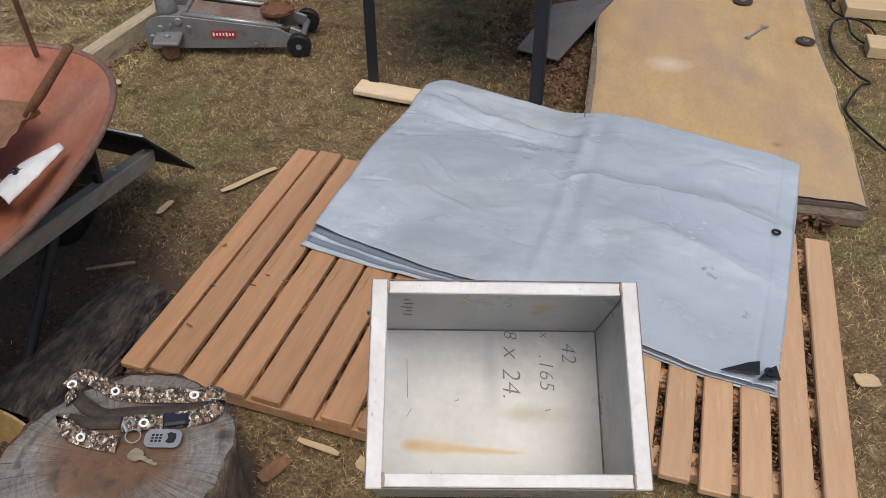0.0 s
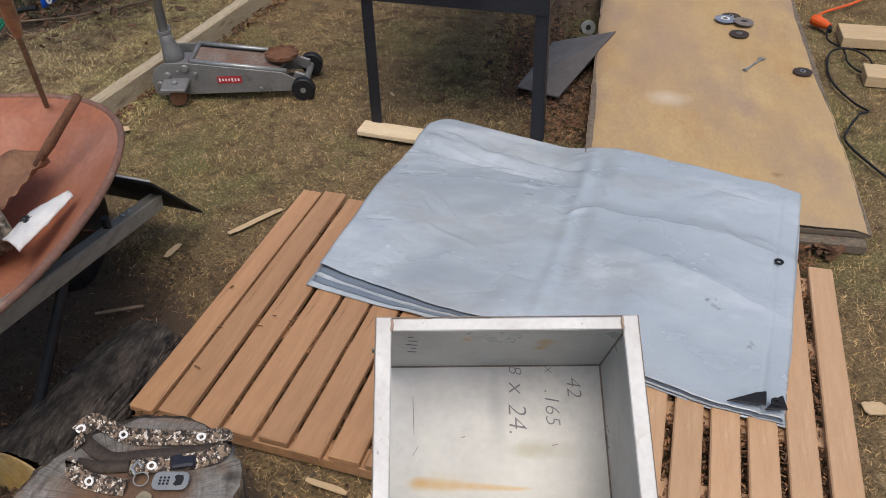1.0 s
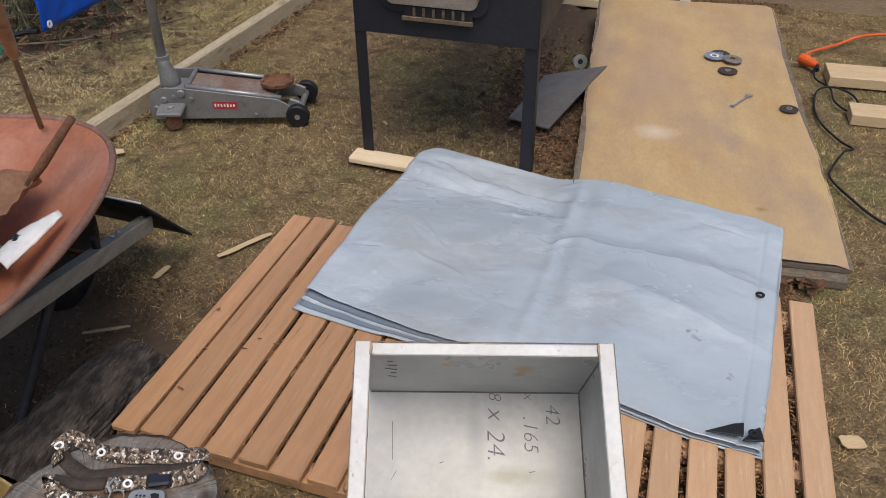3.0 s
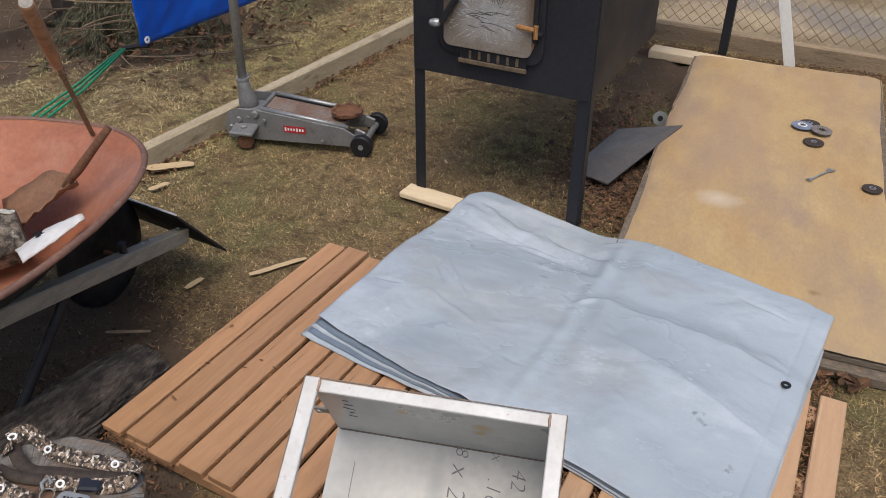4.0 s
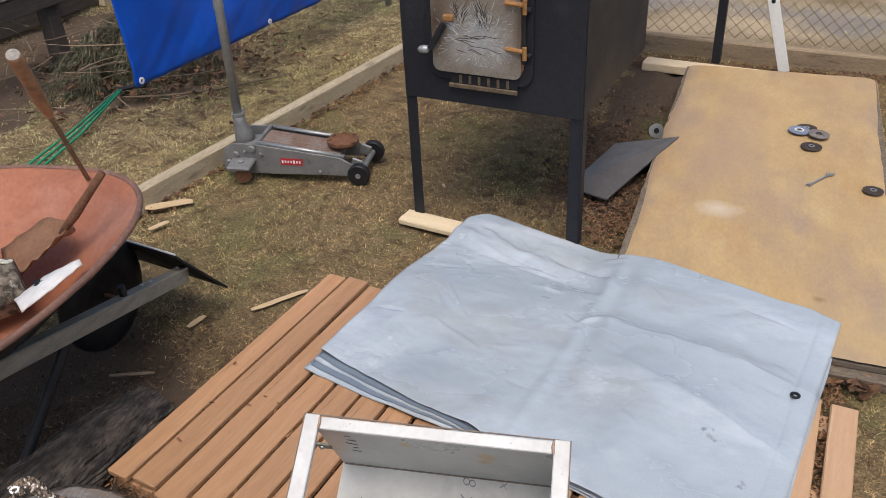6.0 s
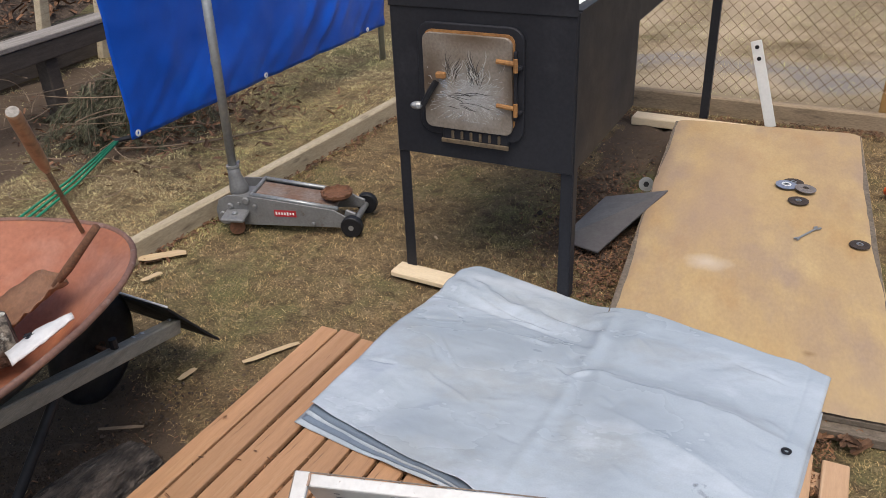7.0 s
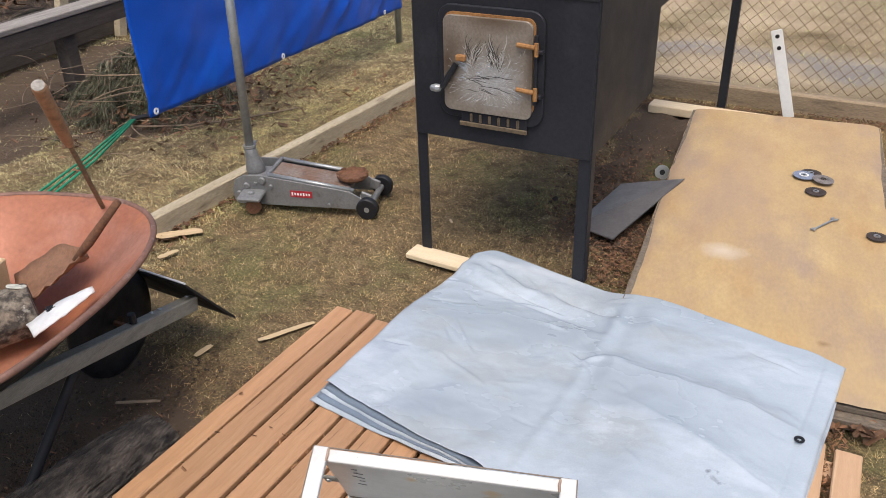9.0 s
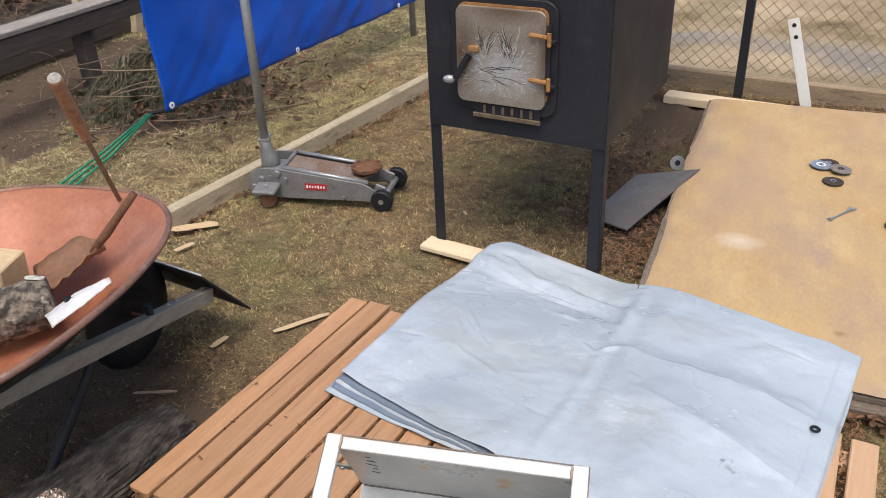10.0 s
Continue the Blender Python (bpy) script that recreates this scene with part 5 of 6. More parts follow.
stake = thing("metal_strip", Matrix.Identity(4), "white-painted steel strip with bolt holes leaning on the border", "metal strip")
a, b = Vector((0.815, 4.75, 0.02)), Vector((0.672, 4.76, 0.50))
d = b - a
rot = d.to_track_quat("Z", "Y").to_matrix().to_4x4()
ang = math.degrees(math.atan2(d.x, d.z))
part("strip", box((a + b) / 2, (0.058, 0.006, d.length), RY(ang), bev=0.0015), M_WHITE, stake)
for t in (0.93, 0.80):
    part("bolt_hole", lathe([(0.0115, 0), (0.0115, 0.002)], pose((a + d * t).x, (a.y + b.y) / 2 - 0.0025, (a + d * t).z, 90), 12), M_BLACK, stake, "dark bolt hole")
panel = thing("cardboard_panel", pose(1.365, 4.965, 0, 0, 0, -7), "tall brown cardboard sheet standing by the fence", "cardboard")
M_CARD = mat("ochre_cardboard", (0.33, 0.19, 0.06), 0.7, second=(0.25, 0.14, 0.05), scale=4, fine=40, stretch=(1, 1, 4), fine_amount=0.1, bump=0.1)
for k, (z0b, z1b) in enumerate(((0.0, 0.20), (0.203, 0.40), (0.403, 0.62))):
    part("fold_panel", box((0.33, 0.006 * (k % 2), (z0b + z1b) / 2), (0.66, 0.014, z1b - z0b), bev=0.003), M_CARD, panel)

# ---- on and round the plywood ----
def on_ply(x, y):
    return 0.046 + 0.019 + 0.004 + math.tan(radians(1.72)) * (y - 2.175)


M_DISC = mat("resin_disc", (0.05, 0.035, 0.028), 0.8, scale=30, fine=150, bump=0.3)
M_DISC_BLUE = mat("blue_grey_disc", (0.16, 0.19, 0.27), 0.6, second=(0.25, 0.27, 0.33), scale=40, fine=120, bump=0.2)
M_DISC_GREY = mat("grey_grit_disc", (0.2, 0.175, 0.165), 0.85, scale=30, fine=150, bump=0.4)
for x, y, r, m3, lab, dz, tilt in ((0.925, 3.755, 0.044, M_DISC, "thin black cutting disc on the plywood", 0.0, 0), (0.895, 3.715, 0.046, M_DISC_BLUE, "blue-grey cutting disc with pale hub label", 0.004, 1.5),
                                   (0.975, 3.688, 0.045, M_DISC_GREY, "worn grey grinding wheel on other discs", 0.007, 3), (0.947, 3.570, 0.043, M_DISC, "thin rusty-brown cutting disc lying flat", 0.0, 0), (1.172, 3.235, 0.038, M_DISC, "small dark cutting disc near the sheet edge", 0.0, 0)):
    gd = thing("grinding_disc", pose(x, y, on_ply(x, y) + dz, tilt, tilt, 30), lab, "grinding disc", group="grinding discs")
    part("disc", lathe([(0.012, 0), (r, 0), (r, 0.003), (r * 0.55, 0.004), (0.02, 0.0025 if m3 is not M_DISC_GREY else 0.008), (0.012, 0.0025)], None, 32, ring=True), m3, gd)
    part("arbor_ring", lathe([(0.0065, 0.0045), (0.013, 0.0045), (0.013, 0.0058), (0.0065, 0.0058)], None, 18, ring=True), M_GALV if m3 is not M_DISC_GREY else M_DISC, gd, "metal arbor ring")
    if m3 is M_DISC_BLUE:
        part("hub_label", lathe([(0.014, 0.0044), (0.021, 0.0044), (0.021, 0.005), (0.014, 0.005)], None, 24, ring=True), M_WHITE, gd, "white hub label")
wr = thing("wrench", pose(0.98, 3.275, on_ply(1, 3.27), 0, 0, 57) @ Matrix.Scale(0.8, 4), "small bright open-ended wrench on the plywood", "wrench")
part("shank", box((0, 0, 0.003), (0.15, 0.011, 0.005), bev=0.0015), M_GALV, wr)
for sx, s in ((1, 1.0), (-1, 0.75)):
    o = [(0, -0.006), (0.012, -0.016), (0.034, -0.016), (0.036, -0.007), (0.020, -0.005), (0.018, 0.004), (0.034, 0.008), (0.032, 0.016), (0.010, 0.016), (0, 0.006)]
    part("jaw", plate([(sx * (0.072 + x * s), y * s) for x, y in (o if sx > 0 else o[::-1])], 0.006), M_GALV, wr)

pl2 = thing("steel_plate", Matrix.Identity(4), "dark rusty-edged steel plate leaning on the plywood edge", "steel plate")
q = [Vector((0.402, 3.505, 0.122)), Vector((0.12, 3.525, 0.045)), Vector((0.01, 3.07, 0.035)), Vector((0.19, 3.00, 0.035))]
bm = bmesh.new()
f = bm.faces.new([bm.verts.new(p) for p in q])
r = bmesh.ops.extrude_face_region(bm, geom=[f])
bmesh.ops.translate(bm, verts=[v for v in r["geom"] if isinstance(v, bmesh.types.BMVert)], vec=(0, 0, -0.006))
bmesh.ops.recalc_face_normals(bm, faces=bm.faces)
part("plate", bm, mat("mill_scale_plate", (0.15, 0.14, 0.135), 0.5, metal=0.3, second=(0.11, 0.10, 0.098), scale=6, fine=70, fine_amount=0.12, bump=0.1, third=(0.22, 0.14, 0.08), third_scale=3.5, third_at=(0.62, 0.75)), pl2)
spool = thing("wire_spool", pose(0.262, 3.80, 0.01, 70, 0, 20), "small pale plastic spool lying in the dirt", "spool")
part("flange", lathe([(0.014, 0), (0.030, 0), (0.030, 0.006), (0.014, 0.006)], None, 20, ring=True), M_BOXIN, spool)
part("core", lathe([(0.016, 0.0), (0.018, 0.03), (0.014, 0.03)], None, 16), M_BLACK, spool, "dark core")
part("flange", lathe([(0.014, 0.03), (0.036, 0.03), (0.036, 0.036), (0.014, 0.036)], None, 20, ring=True), M_GALV, spool)

# cord
cord = thing("extension_cord", Matrix.Identity(4), "black power cord with a bright orange plug end", "power cord")
M_ORANGE = mat("orange_plastic", (0.75, 0.12, 0.02), 0.45, second=(0.6, 0.08, 0.015), scale=12, fine=60, fine_amount=0.05, bump=0)


def smooth_line(pts, n=8):
    out = []
    P = [Vector(p) for p in pts]
    P = [P[0]] + P + [P[-1]]
    for a, b, c, d in zip(P, P[1:], P[2:], P[3:]):
        for k in range(n):
            t = k / n
            out.append(0.5 * ((2 * b) + (c - a) * t + (2 * a - 5 * b + 4 * c - d) * t * t + (3 * b - a - 3 * c + d) * t ** 3))
    return out + [P[-1]]


line = [(1.40, 3.92, 0.03), (1.385, 3.80, 0.012), (1.435, 3.70, 0.01), (1.43, 3.55, 0.012), (1.475, 3.46, 0.010), (1.525, 3.52, 0.012), (1.52, 3.63, 0.014), (1.45, 3.69, 0.020), (1.375, 3.66, 0.012), (1.335, 3.50, 0.008),
        (1.335, 3.33, 0.008), (1.385, 3.17, 0.008), (1.425, 3.10, 0.01), (1.385, 3.07, 0.01), (1.315, 2.93, 0.008), (1.295, 2.84, 0.008), (1.345, 2.70, 0.008), (1.42, 2.56, 0.008), (1.6, 2.40, 0.008)]
part("cable", tube(smooth_line(line), 0.0048, 6), M_BLACK, cord, smooth=True)
part("plug", tube([(1.405, 3.905, 0.032), (1.36, 3.965, 0.034), (1.345, 3.985, 0.034)], [0.016, 0.028, 0.026], 12), M_ORANGE, cord, "bright orange plug end")
part("orange_lead", tube(smooth_line([(1.345, 3.985, 0.034), (1.42, 4.12, 0.02), (1.56, 4.25, 0.015), (1.75, 4.42, 0.015), (2.1, 4.5, 0.015)]), 0.007, 8), M_ORANGE, cord, smooth=True)
part("sleeve", tube([(1.405, 3.905, 0.03), (1.40, 3.875, 0.022)], 0.012, 10), M_BLACK, cord)
for x, y, a, ln, wd in ((1.44, 3.84, -2, 0.8, 0.17), (1.465, 3.42, -4, 0.8, 0.13)):
    lm = thing("lumber_offcut", pose(x, y, 0, 0, 0, a), "pale sawn pine board lying on the lawn", "board", group="pine boards by the cord")
    part("board", box((ln / 2, 0, 0.02), (ln, wd, 0.05), bev=0.003), M_LUMBER, lm)

# ---- wood chips and offcuts on the lawn ----
def splinter(name, label, x, y, z, rz, ln, wd, th, seed, material=M_LUMBER, tilt=0.0):
    r2 = random.Random(seed)
    up = [(-ln / 2 + ln * k / 6, wd / 2 * (1 - 0.25 * r2.random()) * (0.25 if k == 6 else 0.8 if k == 0 else 1)) for k in range(7)]
    dn = [(-ln / 2 + ln * k / 6, -wd / 2 * (1 - 0.2 * r2.random()) * (0.9 if k == 6 else 0.5 if k == 0 else 1)) for k in range(7)]
    t = thing(name, pose(x, y, z, tilt, tilt * 0.5, rz), label, "wood chip", group="wood chips")
    part("chip", plate(dn + up[::-1], th * 0.35), material, t)


splinter("wood_splinter", "long pale split wood sliver on the grass", -0.76, 2.0, 0.004, 53, 0.21, 0.026, 0.005, 1)
splinter("wood_chip", "small pale wood chip on the grass", -0.97, 1.80, 0.004, 80, 0.075, 0.026, 0.004, 2)
splinter("wood_splinter", "broad pale split shingle by the border", -1.60, 2.47, 0.008, 40, 0.20, 0.055, 0.008, 3, tilt=3)
splinter("wood_chip", "narrow pale chip near the border", -1.53, 2.31, 0.004, 70, 0.09, 0.03, 0.006, 4)
splinter("wood_splinter", "thin brown stick lying in the dirt", -0.995, 1.50, 0.006, 25, 0.14, 0.014, 0.008, 5, M_TWIG)
splinter("wood_chip", "pale bark chip near the pallet", -0.86, 1.40, 0.004, 120, 0.04, 0.02, 0.005, 6)
splinter("wood_chip", "pale chip beside the pallet edge", 1.12, 1.48, 0.004, 10, 0.06, 0.045, 0.01, 7)
splinter("wood_chip", "pale chip on the lawn by the pallet", -0.06, 0.98, 0.004, -20, 0.06, 0.04, 0.008, 8)
splinter("wood_chip", "tiny pale chip on the lawn", -0.52, 2.98, 0.004, -50, 0.035, 0.012, 0.004, 10)
splinter("bark_chip", "dark brown bark flake on the lawn", -0.27, 0.93, 0.004, 60, 0.08, 0.04, 0.01, 9, M_LEAF)
splinter("wood_splinter", "pale wood strip by the pallet end", -0.19, 1.01, 0.004, -10, 0.11, 0.018, 0.006, 12)

# bark-covered log on the ground by the stump
bl = thing("bark_log", pose(0, 0, 0), "thick bark-covered log lying beside the stump", "log")
bm = bmesh.new()
b0, b1 = Vector((-0.90, 0.88, 0.03)), Vector((-0.83, 1.40, 0.0))
rings = []
BN = 110
for k in range(49):
    c = b0 + (b1 - b0) * (k / 48)
    rr = 0.105 * (1 - 0.25 * (k / 48) ** 3)
    rings.append([bm.verts.new(c + Vector((math.cos(q * math.tau / BN) * rr * 1.05, 0, math.sin(q * math.tau / BN) * rr)) * (1 + 0.06 * noise.noise(Vector((q * 0.2, k * 0.12, 3))) + 0.13 * abs(noise.noise(Vector((q * 0.42, k * 0.13, 5)))) + 0.04 * noise.noise(Vector((q * 0.9, k * 0.5, 8))))) for q in range(BN)])
for q, w2 in zip(rings, rings[1:]):
    for k in range(BN):
        bm.faces.new((q[k], q[(k + 1) % BN], w2[(k + 1) % BN], w2[k]))
bm.faces.new(rings[-1])
bmesh.ops.recalc_face_normals(bm, faces=bm.faces)
part("bark", bm, M_BARK, bl)
part("cut_end", lathe([(0.098, 0), (0.098, 0.006), (0.05, 0.008)], Matrix.Translation(b0 + Vector((0, 0.002, 0))) @ pose(0, 0, 0, 90, 0, -8), 40), M_STAIN, bl, "fresh orange cut end")

# ---- lanyard with keys on the stump ----
lan = thing("lanyard", pose(-0.43, 0.72, SH + 0.004), "camouflage lanyard with pale emblems looped on the stump", "lanyard")
M_CAMO = mat("camouflage_ribbon", (0.24, 0.17, 0.115), 0.7, second=(0.03, 0.022, 0.017), scale=120, amount=1.0, contrast=(0.44, 0.54), fine=300, bump=0.1, third=(0.66, 0.60, 0.52), third_scale=140, third_at=(0.565, 0.60))


def ribbon(pts, width, lean, n=9):
    line = smooth_line(pts, n)
    bm = bmesh.new()
    rows = []
    for k, p in enumerate(line):
        d = (line[min(k + 1, len(line) - 1)] - line[max(k - 1, 0)]).normalized()
        s = d.cross(Vector((0, 0, 1))).normalized()
        if s.y < 0:
            s = -s
        a = lean(k / (len(line) - 1))
        u = (s * math.cos(a) + Vector((0, 0, 1)) * math.sin(a)) * width / 2
        rows.append([bm.verts.new(p - u), bm.verts.new(p + u)])
    for q, w2 in zip(rows, rows[1:]):
        bm.faces.new((q[0], q[1], w2[1], w2[0])).smooth = True
    r = bmesh.ops.extrude_face_region(bm, geom=bm.faces[:])
    bmesh.ops.translate(bm, verts=[v for v in r["geom"] if isinstance(v, bmesh.types.BMVert)], vec=(0.0006, 0, 0.0016))
    bmesh.ops.recalc_face_normals(bm, faces=bm.faces)
    return bm


def on_top(pts, z=0.008):
    return [(x + 0.43, y - 0.72, z + (p[0] if p else 0)) for x, y, *p in pts]


part("strap", ribbon(on_top([(-0.538, 0.742), (-0.552, 0.765, 0.006), (-0.535, 0.792, 0.012), (-0.505, 0.790, 0.006), (-0.465, 0.780), (-0.393, 0.787), (-0.317, 0.802), (-0.282, 0.806, 0.008), (-0.264, 0.792, 0.012), (-0.270, 0.768, 0.006), (-0.301, 0.751), (-0.329, 0.742)]), 0.030, lambda t: 0.6 + 0.35 * math.sin(t * 8)), M_CAMO, lan)
part("strap", ribbon(on_top([(-0.350, 0.732), (-0.378, 0.723, 0.004), (-0.405, 0.714, 0.004), (-0.420, 0.712)]), 0.028, lambda t: 0.45), M_CAMO, lan)
part("strap", ribbon(on_top([(-0.520, 0.705, 0.006), (-0.522, 0.690, 0.008), (-0.500, 0.678, 0.003), (-0.474, 0.673), (-0.440, 0.671), (-0.407, 0.672)]), 0.030, lambda t: 0.5), M_CAMO, lan)
M_LINING = mat("dark_brown_webbing", (0.055, 0.040, 0.030), 0.8, second=(0.03, 0.022, 0.018), scale=60, fine=300, fine_amount=0.3, bump=0.2)
part("strap_lining", ribbon(on_top([(-0.545, 0.762), (-0.510, 0.742), (-0.465, 0.728), (-0.415, 0.742), (-0.350, 0.760), (-0.285, 0.782)], 0.004), 0.026, lambda t: 0.25), M_LINING, lan, "dark brown strap underside")
part("strap_lining", ribbon(on_top([(-0.525, 0.706), (-0.480, 0.706), (-0.425, 0.718)], 0.005), 0.022, lambda t: 0.4), M_LINING, lan, "dark brown strap underside")
part("buckle", box((0.103, 0.022, 0.012), (0.044, 0.030, 0.012), RZ(20), bev=0.004), mat("navy_black_plastic", (0.014, 0.016, 0.026), 0.45, scale=20, fine=120, bump=0.05), lan, "blue-black plastic buckle")
for x, y, z, a in ((-0.548, 0.772, 0.022, 50), (-0.465, 0.779, 0.014, 0), (-0.317, 0.800, 0.014, 8), (-0.474, 0.672, 0.013, -6), (-0.378, 0.722, 0.015, 12)):
    e = lathe([(0.0042, 0), (0.0080, 0), (0.0080, 0.001), (0.0042, 0.001)], pose(x + 0.43, y - 0.722, z, 32, 0, a) @ Matrix.Diagonal((1.15, 0.95, 1, 1)) @ pose(0, 0, 0.0012), 18, ring=True)
    part("emblem", e, M_WHITE, lan, "pale oval emblem")
opn = thing("bottle_opener", pose(-0.332, 0.699, SH + 0.012, 6, 0, 10), "flat grey metal bottle opener on the key ring", "bottle opener")
part("body", plate(round_rect(0.066, 0.036, 0.013), 0.004, None, bev=0.001), M_GALV, opn)
part("opening", plate([(0.006, -0.008), (0.012, -0.011), (0.022, -0.009), (0.024, 0), (0.022, 0.009), (0.012, 0.011), (0.006, 0.008), (0.010, 0)], 0.0006, pose(0, 0, 0.0042)), M_BLACK, opn, "dark cut-out")
for i in range(3):
    for j in range(3):
        part("keypad_dot", box((-0.018 + i * 0.007, -0.007 + j * 0.006, 0.0045), (0.004, 0.0035, 0.001)), M_BLACK, opn)
key = thing("door_key", pose(-0.366, 0.660, SH + 0.008, 0, 0, -14), "worn brass-coloured house key on the stump", "key")
M_BRASS = mat("worn_nickel_brass", (0.55, 0.45, 0.28), 0.4, metal=0.7, scale=40, fine=100, bump=0.05)
part("bow", plate(round_rect(0.026, 0.024, 0.009), 0.0022), M_BRASS, key)
part("blade", plate([(0.012, -0.004), (0.045, -0.004), (0.048, 0), (0.044, 0.003), (0.038, 0.0015), (0.032, 0.0045), (0.026, 0.002), (0.020, 0.0045), (0.012, 0.004)], 0.002), M_BRASS, key)
kr = thing("split_ring", pose(-0.388, 0.694, SH + 0.012, 10, 12, 0), "small steel split ring with clip", "key ring")
part("ring", tube([(0.013 * math.cos(k * math.tau / 18), 0.013 * math.sin(k * math.tau / 18), 0) for k in range(20)], 0.0013, 6), M_GALV, kr)
part("clip", tube([(-0.012, 0.004, 0.002), (-0.022, 0.012, 0.006), (-0.018, 0.026, 0.006), (-0.006, 0.02, 0.004)], 0.0035, 8), M_GALV, kr, "steel swivel clip")

# ---- low beam, brush pile and compost at the far left ----
beam = thing("low_rail_beam", pose(-3.55, 4.0, 0), "long weathered low wooden beam with a pale top and darker sides", "beam")
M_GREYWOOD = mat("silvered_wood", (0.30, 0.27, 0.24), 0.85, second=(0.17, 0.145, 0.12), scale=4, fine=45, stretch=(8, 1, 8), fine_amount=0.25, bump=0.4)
M_DARKWOOD = mat("dark_brown_wood", (0.085, 0.068, 0.055), 0.8, second=(0.05, 0.04, 0.032), scale=5, fine=45, stretch=(8, 1, 8), fine_amount=0.25, bump=0.3)
# pale cap board over a darker skirt and posts
part("cap_board", box((0, 0.3, 0.51), (0.17, 5.2, 0.035), bev=0.006), M_GREYWOOD, beam)
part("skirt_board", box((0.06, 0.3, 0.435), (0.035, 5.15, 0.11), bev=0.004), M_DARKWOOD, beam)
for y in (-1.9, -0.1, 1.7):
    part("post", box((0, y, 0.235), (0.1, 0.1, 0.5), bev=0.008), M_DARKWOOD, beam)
bin_ = thing("compost_bin", pose(-4.25, 4.3, 0), "low plank compost bin holding dry leaves", "compost bin")
for k in range(2):
    part("plank", box((-0.1, 0, 0.10 + k * 0.17), (0.03, 4.2, 0.155), RY(3), bev=0.004), M_DARKWOOD, bin_)
for y in (-1.3, 0.35, 0.95):
    part("upright", box((-0.06, y, 0.38), (0.06, 0.09, 0.80), RX(-12), bev=0.006), M_TIMBER, bin_)
bm = bmesh.new()
g = [[bm.verts.new((-0.15 - 1.6 * i / 16, -2 + 4 * j / 30, 0.35 + 0.35 * math.sin(i / 16 * 2.2) + 0.08 * fbm(i * 0.3, j * 0.3, 1.0, 3))) for i in range(17)] for j in range(31)]
for j in range(30):
    for i in range(16):
        bm.faces.new((g[j][i], g[j][i + 1], g[j + 1][i + 1], g[j + 1][i])).smooth = True
part("leaf_mound", bm, mat("leaf_mould", (0.10, 0.07, 0.048), 0.95, second=(0.045, 0.033, 0.025), scale=14, fine=50, fine_amount=0.5, bump=1.0, bump_scale=30, bump_dist=0.03), bin_)


def scatter_leaves(name, label, count, spot, size, material, seed, parent=None):
    """Curled leaves as one mesh: each is two bent quads."""
    r2 = random.Random(seed)
    vs, fs = [], []
    for _ in range(count):
        x, y, z = spot(r2)
        m = Euler((r2.uniform(-0.7, 0.7), r2.uniform(-0.7, 0.7), r2.uniform(0, math.tau))).to_matrix()
        s = size * r2.uniform(0.6, 1.3)
        b = len(vs)
        for p in ((-1, -0.35, 0.1), (1, -0.3, 0.05), (1.1, 0, -0.15), (-1.1, 0, -0.1), (0.9, 0.4, 0.15), (-0.9, 0.35, 0.1)):
            vs.append(Vector((x, y, z)) + m @ Vector(p) * s)
        fs += [(b, b + 1, b + 2, b + 3), (b + 3, b + 2, b + 4, b + 5)]
    me = bpy.data.meshes.new(name)
    me.from_pydata(vs, [], fs)
    me.materials.append(material)
    ob = new(name, me)
    ob.parent = parent
    return tagged(ob, label, "leaves", kind="stuff")


scatter_leaves("compost_leaves", "dry brown leaves heaped in the bin", 2600, lambda r: (lambda i, y: (-4.4 - 1.6 * i, y, 0.38 + 0.35 * math.sin(i * 2.2) + r.uniform(0, 0.08)))(r.random(), r.uniform(2.4, 6.2)), 0.035, M_LEAF, 1)
scatter_leaves("pallet_leaves", "shredded brown leaves caught under the pallet slats", 30000, lambda r: (lambda y: (r.uniform(-0.74, 0.96) + 0.10 * (y - 1.1), y, r.uniform(0.016, 0.053)))(r.uniform(1.09, 2.08)), 0.0058, M_LEAF_PALE, 2)
scatter_leaves("brush_leaves", "dead leaves lying round the brush pile", 900, lambda r: (r.gauss(-2.85, 0.42), r.gauss(4.05, 0.42), r.uniform(0.0, 0.06)), 0.022, M_LEAF, 3)
scatter_leaves("soil_litter", "bark scraps and leaf bits on the bare soil", 4600, lambda r: r.choice(((r.gauss(0.04, 0.17), r.gauss(3.5, 0.32), 0.002), (r.gauss(-0.8, 0.2), r.gauss(0.85, 0.2), 0.0), (r.gauss(0.25, 0.1), r.gauss(2.9, 0.15), 0.004), (r.uniform(-0.2, 1.4), r.gauss(4.82, 0.04), 0.01))), 0.008, M_LEAF, 4)
scatter_leaves("soil_chaff", "brown leaf crumbs on the bare soil", 700, lambda r: r.choice(((r.gauss(0.18, 0.13), r.gauss(3.4, 0.35), 0.004), (r.gauss(0.18, 0.13), r.gauss(3.4, 0.35), 0.004), (r.gauss(-0.95, 0.16), r.gauss(1.55, 0.2), 0.0))), 0.0055, M_LEAF, 14)
scatter_leaves("border_litter", "dry leaf scraps along the timber edging", 500, lambda r: (lambda y: (-1.70 + 0.155 * (y - 2.4) + abs(r.gauss(0, 0.05)), y, 0.004))(r.uniform(1.9, 5.0)), 0.014, M_LEAF, 5)

